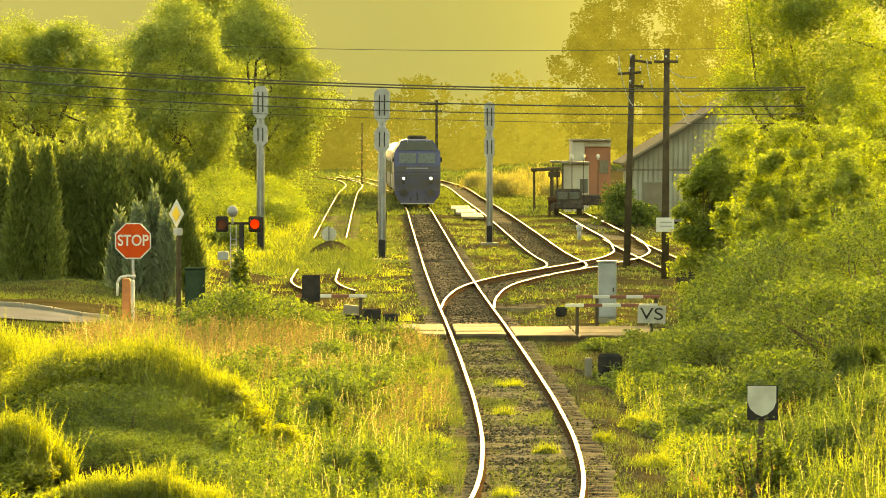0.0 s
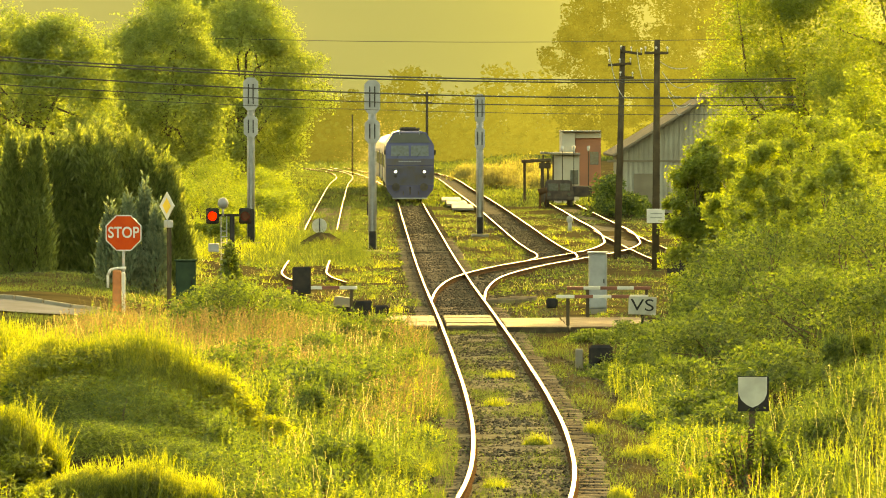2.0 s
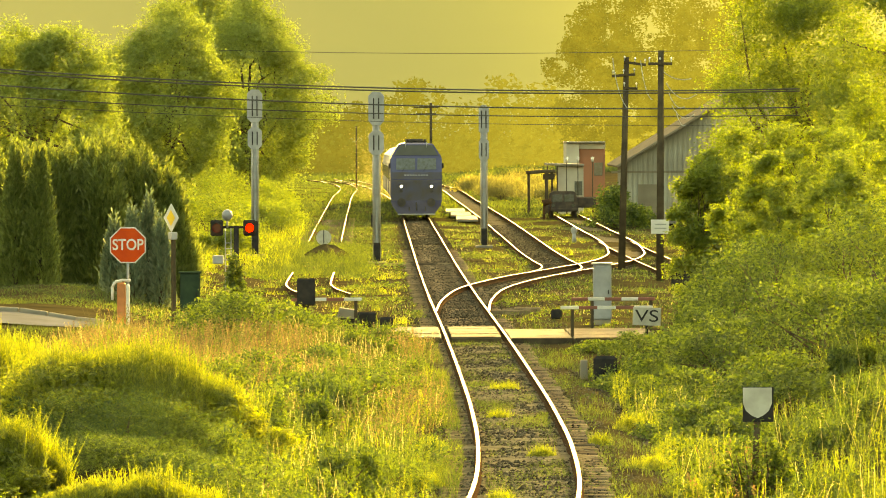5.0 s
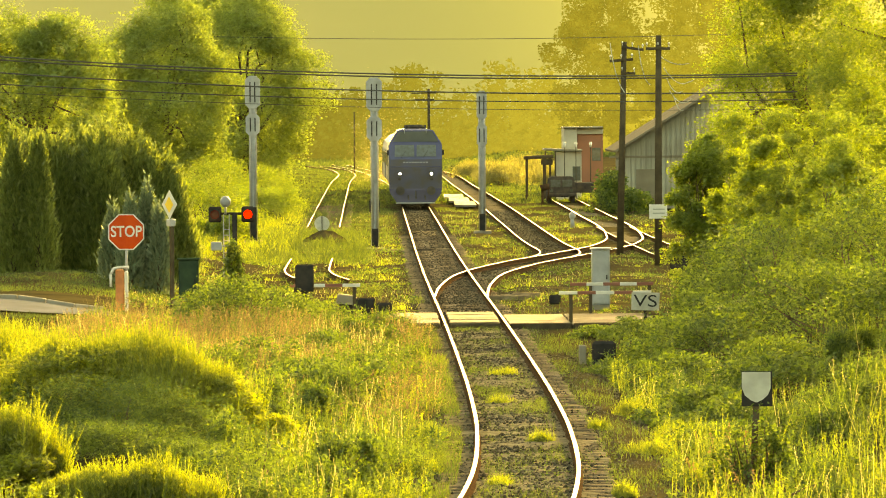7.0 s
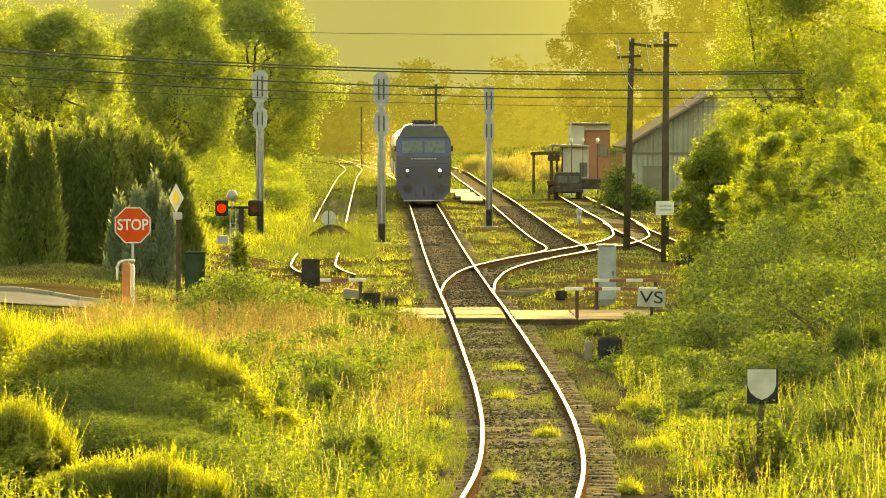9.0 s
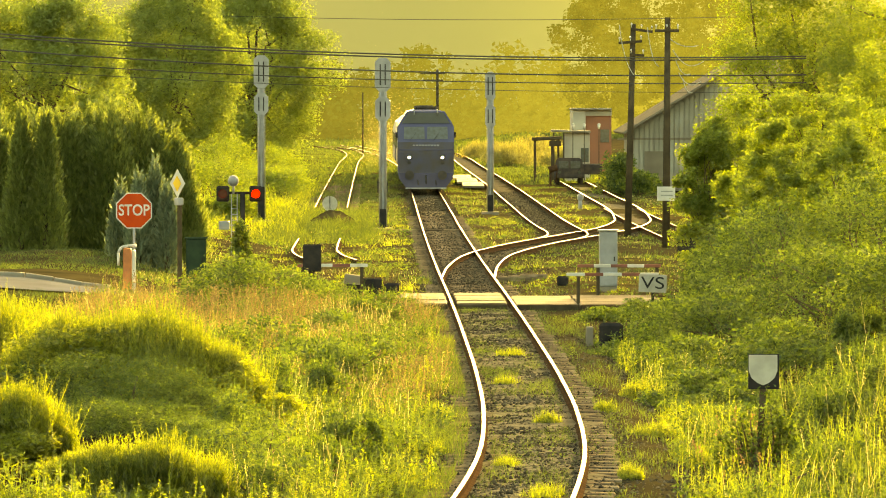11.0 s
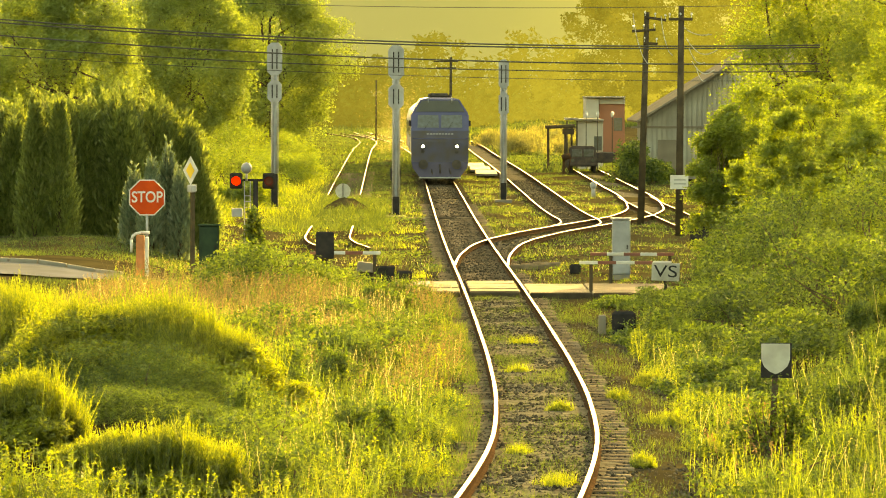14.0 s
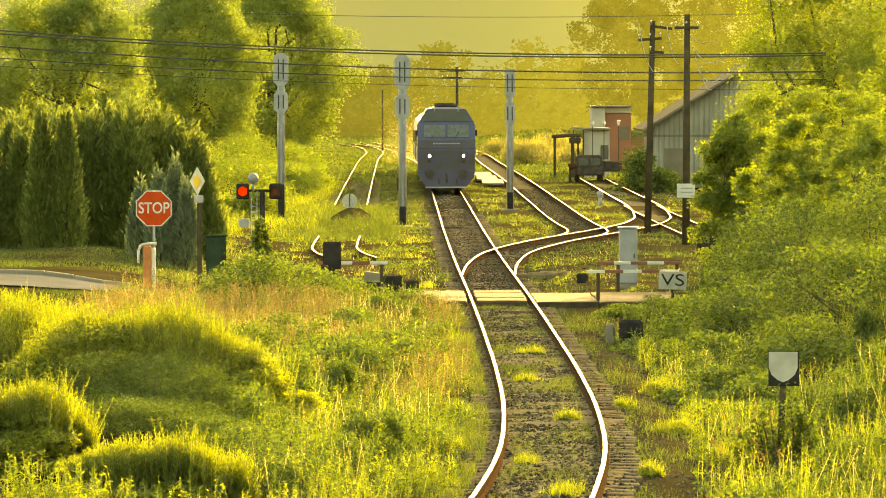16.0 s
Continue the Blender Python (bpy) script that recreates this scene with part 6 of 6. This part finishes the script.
    meadow("grass", "wide far meadow beyond the yard", GRASS, 40, 16000, 620, 672, lambda y: (-0.09 * y, 0.09 * y), 0.8, 0.16, 0.5, -9)
    meadow("grass", "mown garden grass beside the lane", GRASS, 36, 22000, 146, 172, lambda y: (np.full_like(y, -16.0), np.full_like(y, -7.0)), 0.12, 0.03, 0.5, -9)


plant_grass()

# ---- the train ----
def loft(bm, rings, mi=0):
    """Skin between rings of equal length, with both ends closed in left-right strips."""
    vs = [[bm.verts.new(p) for p in r] for r in rings]
    n = len(vs[0])
    for a, b in zip(vs, vs[1:]):
        for j in range(n):
            f = bm.faces.new((a[j], a[(j + 1) % n], b[(j + 1) % n], b[j]))
            f.material_index = mi
    for r in (vs[0], vs[-1]):
        for j in range(n // 2 - 1):
            bm.faces.new((r[j], r[j + 1], r[n - 2 - j], r[n - 1 - j]))
    bmesh.ops.recalc_face_normals(bm, faces=bm.faces[:])
    return bm


def ring(side):
    """A closed ring from a half section of (x, z, y) going up the right side."""
    right = [(x, y, z) for x, z, y in side]
    return right + [(-x, y, z) for x, y, z in reversed(right)]


def build_loco():
    s = thing("diesel_locomotive", pose(0, 350, 0.17), "blue diesel locomotive with two bright headlights and grey roof", "locomotive")
    length = 18.6
    #        x      z     y at the nose
    low = [(1.38, 0.95, 0.06), (1.49, 1.05, 0.03), (1.51, 2.15, 0.0), (1.51, 2.72, 0.06)]
    up = [(1.51, 2.72, 0.06), (1.51, 3.5, 0.36), (1.46, 3.66, 0.44), (1.02, 4.36, 0.86), (0.6, 4.46, 1.05)]

    def body(half, nm, mat, label=""):
        r0 = ring(half)
        r1 = [(x, length / 2, z) for x, y, z in r0]
        r2 = [(x, length - y, z) for x, y, z in r0]
        return part(nm, loft(B(), [r0, r1, r2]), mat, s, label)

    hull = body(low, "lower_body", LOCO_DUSTY)
    body(up, "upper_body", LOCO_BLUE)
    # cab front: windscreens, frames, roof panel
    for u in (-0.62, 0.62):
        bm = B()
        o = [(u - 0.56, 2.88), (u + 0.56, 2.88), (u + 0.54, 3.54), (u - 0.54, 3.54)]
        a = [bm.verts.new((x, 0.06 + (z - 2.72) * 0.4 - 0.035, z)) for x, z in o]
        b = [bm.verts.new((x, 0.06 + (z - 2.72) * 0.4 + 0.05, z)) for x, z in o]
        bm.faces.new(a)
        for j in range(4):
            bm.faces.new((a[j], b[j], b[(j + 1) % 4], a[(j + 1) % 4]))
        bmesh.ops.recalc_face_normals(bm, faces=bm.faces[:])
        w = part("windscreen", bm, GLASS, s, "dark windscreen pane")
        bm = B()
        rod(bm, (u - 0.2, -0.02, 2.8), (u + 0.1, 0.14, 3.25), 0.008, 0.007, 6)
        part("wiper", bm, DARK_PAINT, w)
    bm = B()
    o = [(-1.3, 3.72), (1.3, 3.72), (0.95, 4.30), (-0.95, 4.30)]
    a = [bm.verts.new((x, 0.41 + (z - 3.66) * 0.6, z)) for x, z in o]
    bm.faces.new(a)
    r = bmesh.ops.extrude_face_region(bm, geom=bm.faces[:])
    bmesh.ops.translate(bm, vec=(0, 0.06, 0), verts=[v for v in r["geom"] if isinstance(v, bmesh.types.BMVert)])
    bmesh.ops.recalc_face_normals(bm, faces=bm.faces[:])
    part("cab_roof_panel", bm, LOCO_ROOF, s, "dull sooty sloping panel above the windscreens")
    bm = B()
    box(bm, 0, length / 2, 4.50, 1.0, length - 3.2, 0.16, 0.05)
    box(bm, 0, 2.4, 4.58, 0.9, 2.0, 0.2, 0.06)
    box(bm, 0, 9.0, 4.58, 1.0, 3.0, 0.2, 0.06)
    for u in (-0.55, -0.2, 0.2, 0.55):
        rod(bm, (u, 1.6, 4.4), (u, 1.6, 4.66), 0.09, 0.07, 8)
    part("roof_equipment", bm, UNDER, s)
    for u in (-0.62, 0.62):
        bm = B()
        rod(bm, (u, 0.2, 4.42), (u, 0.85, 4.46), 0.05, 0.03, 8)
        rod(bm, (u, 0.6, 4.2), (u, 0.7, 4.44), 0.025, 0.025, 6)
        part("horn", bm, STEEL_GREY, s)
    # lettering band, unreadable
    for k in range(9):
        bm = B()
        box(bm, -0.64 + k * 0.16, 0.015, 2.55, 0.12, 0.03, 0.07)
        part("letter_bar", bm, LOCO_WHITE, hull)
    bm = B()
    box(bm, 0, 0.0, 2.3, 2.9, 0.03, 0.06)
    part("front_moulding", bm, LOCO_BLUE, hull)
    # lamps
    for u in (-0.89, 0.89):
        bm = B()
        rod(bm, (u, 0.05, 1.90), (u, -0.05, 1.90), 0.14, 0.13, 18)
        lamp = part("headlight", bm, DARK_PAINT, s)
        bm = B()
        rod(bm, (u, -0.04, 1.90), (u, -0.06, 1.90), 0.075, 0.07, 16)
        part("lit_lens", bm, LAMP_WHITE, lamp, "shining headlight lens")
        bm = B()
        rod(bm, (u, 0.03, 1.62), (u, -0.04, 1.62), 0.1, 0.09, 14)
        part("marker_light", bm, UNDER, s)
    # buffers, coupling, plough, steps
    bm = B()
    box(bm, 0, 0.28, 0.93, 2.9, 0.4, 0.42, 0.04)
    part("buffer_beam", bm, UNDER, s)
    for u in (-0.875, 0.875):
        bm = B()
        rod(bm, (u, 0.1, 0.95), (u, -0.45, 0.95), 0.11, 0.1, 12)
        rod(bm, (u, -0.45, 0.95), (u, -0.52, 0.95), 0.24, 0.25, 18)
        part("buffer", bm, UNDER, s)
    bm = B()
    rod(bm, (0, 0.1, 0.92), (0, -0.3, 0.86), 0.05, 0.05, 8)
    rod(bm, (0, -0.3, 0.86), (0.02, -0.34, 0.5), 0.045, 0.045, 8)
    part("coupling_hook", bm, UNDER, s)
    for u in (-0.45, 0.5):
        bm = B()
        rod(bm, (u, 0.1, 0.8), (u + 0.05, -0.15, 0.45), 0.03, 0.03, 8)
        part("air_hose", bm, UNDER, s)
    bm = B()
    o = [(-1.05, 0.26), (1.05, 0.26), (1.42, 0.75), (1.5, 1.06), (-1.5, 1.06), (-1.42, 0.75)]
    slab(bm, o, -0.01, 0.07)
    part("front_skirt", bm, LOCO_BLUE, s)
    bm = B()
    box(bm, 0, -0.02, 0.25, 2.2, 0.08, 0.07)
    part("guard_edge", bm, STEEL_GREY, s)
    for u in (-1.4, 1.4):
        bm = B()
        for z in (0.4, 0.75, 1.1):
            box(bm, u, 0.9, z, 0.12, 0.5, 0.04)
        part("footboard", bm, UNDER, s)
        bm = B()
        rod(bm, (u * 1.05, 0.5, 1.2), (u * 1.05, 0.5, 2.6), 0.02, 0.02, 6)
        part("handrail", bm, STEEL_GREY, s)
        m = B()
        box(m, u * 1.1, 0.62, 3.1, 0.16, 0.06, 0.3, 0.02)
        part("mirror", m, DARK_PAINT, s)
    for u in (-1.5, 1.5):
        for k in range(6):
            bm = B()
            box(bm, u, 4.0 + k * 2.0, 2.6, 0.03, 1.5, 0.8, 0.01)
            part("side_grille", bm, LOCO_GREY, s)
    bm = B()
    box(bm, 0, length / 2, 0.62, 2.3, 5.0, 0.75, 0.1)
    part("fuel_tank", bm, UNDER, s)
    sets = []
    for c in (4.2, length - 4.2):
        bm = B()
        for u in (-1.05, 1.05):
            box(bm, u, c, 0.62, 0.16, 4.6, 0.35, 0.05)
        box(bm, 0, c, 0.7, 2.0, 0.5, 0.3, 0.05)
        part("bogie_frame", bm, UNDER, s)
        for v in (-1.75, 0, 1.75):
            bm = B()
            for u in (-0.74, 0.74):
                rod(bm, (u - 0.065, 0, 0), (u + 0.065, 0, 0), 0.5, 0.49, 24)
                box(bm, u * 1.1, 0, 0.25, 0.03, 0.08, 0.3)
            rod(bm, (-0.9, 0, 0), (0.9, 0, 0), 0.09, 0.09, 10)
            ws = part("wheelset", bm, UNDER, s)
            ws.matrix_basis = pose(0, c + v, 0.5)
            sets.append((ws, c + v))
    return s, length, sets


def build_coach():
    s = thing("passenger_coach", pose(0, 380, 0.17), "pale passenger coach behind the locomotive", "coach", "coaches of the train")
    length = 24.5
    sec = [(1.36, 0.85, 0), (1.43, 1.1, 0), (1.43, 3.0, 0), (1.3, 3.5, 0), (0.9, 3.88, 0), (0.4, 4.05, 0)]
    r0 = ring(sec)
    part("body", loft(B(), [r0, [(x, length, z) for x, y, z in r0]]), COACH, s)
    for u in (-1.44, 1.44):
        for k in range(9):
            bm = B()
            box(bm, u, 2.8 + k * 2.35, 2.35, 0.03, 1.3, 0.85, 0.01)
            part("window", bm, GLASS, s)
        for v in (0.8, length - 0.8):
            bm = B()
            box(bm, u, v, 1.95, 0.03, 0.8, 1.95, 0.01)
            part("door", bm, LOCO_BLUE, s)
    bm = B()
    box(bm, 0, -0.2, 2.2, 1.2, 0.4, 2.2, 0.05)
    part("gangway", bm, UNDER, s)
    for c in (3.0, length - 3.0):
        bm = B()
        for u in (-0.95, 0.95):
            box(bm, u, c, 0.55, 0.14, 3.2, 0.3, 0.04)
        for v in (-1.25, 1.25):
            for u in (-0.74, 0.74):
                rod(bm, (u - 0.06, c + v, 0.46), (u + 0.06, c + v, 0.46), 0.46, 0.46, 20)
            rod(bm, (-0.8, c + v, 0.46), (0.8, c + v, 0.46), 0.08, 0.08, 8)
        part("bogie", bm, UNDER, s)
    return s, length


def build_dust():
    """Fine backlit dust hanging over the side track where the train has passed."""
    rng = np.random.default_rng(31)
    n = 30000
    P = np.stack([-4.6 + rng.normal(0, 1.1, n), 432 + rng.normal(0, 12, n), 0.2 + np.abs(rng.normal(0, 2.6, n))], 1)
    m = leaf_material("floating_pale_dust", (0.22, 0.17, 0.10), (0.28, 0.22, 0.14), 0.85)
    ob = raw_mesh("dust", leaf_quads(rng, P, 0.022, 0.8, 0.0, 0.0).reshape(-1, 3), 4, m)
    tagged(ob, "golden backlit dust drifting beside the train", "dust", kind="stuff")


build_dust()
loco, LOCO_LENGTH, wheelsets = build_loco()
coaches = [build_coach() for k in range(3)]


def nose_at(t):
    """Distance of the locomotive's nose: it runs in slowly and stops after 14 s."""
    return 282.0 + 68.0 * max(0.0, 1 - t / 14.0) ** 1.6


def on_track(front, length, inset):
    """Pose of a vehicle whose nose is at a distance along the line."""
    a, b = front + inset, front + length - inset
    xa, xb = float(smooth_line(MAIN, a)), float(smooth_line(MAIN, b))
    turn = math.degrees(math.atan2(xa - xb, b - a))
    x0 = xa + (xa - xb) / (b - a) * inset
    return pose(x0, front, 0.17 + float(rise(a)), 0, 0, turn)


def motions():
    times = [k * 0.5 for k in range(33)]
    walk(loco, [(t, on_track(nose_at(t), LOCO_LENGTH, 4.2)) for t in times])
    for k, (ob, length) in enumerate(coaches):
        walk(ob, [(t, on_track(nose_at(t) + LOCO_LENGTH + 0.9 + k * (length + 0.7), length, 3.0)) for t in times])
    fine = [k / 15 for k in range(241)]
    for ob, y in wheelsets:
        walk(ob, [(t, pose(0, y, 0.5, math.degrees((nose_at(0) - nose_at(t)) / 0.5), 0, 0)) for t in fine])
    # crossing lamps: each shutter swings open for its half of the beat
    for (ob, x, z), first in zip(crossing_shutters, (False, True)):
        rows = [(0.0, pose(x, -0.03, z, 0, 0, -86 if first else 0))]
        state, t = first, FLASH_START
        while t < 15.97:
            rows.append((t - 0.034, pose(x, -0.03, z, 0, 0, -86 if state else 0)))
            state = not state
            rows.append((t, pose(x, -0.03, z, 0, 0, -86 if state else 0)))
            t += FLASH_BEAT
        rows.append((16.0, pose(x, -0.03, z, 0, 0, -86 if state else 0)))
        walk(ob, rows)


FLASH_START, FLASH_BEAT = 0.38, 0.597
motions()
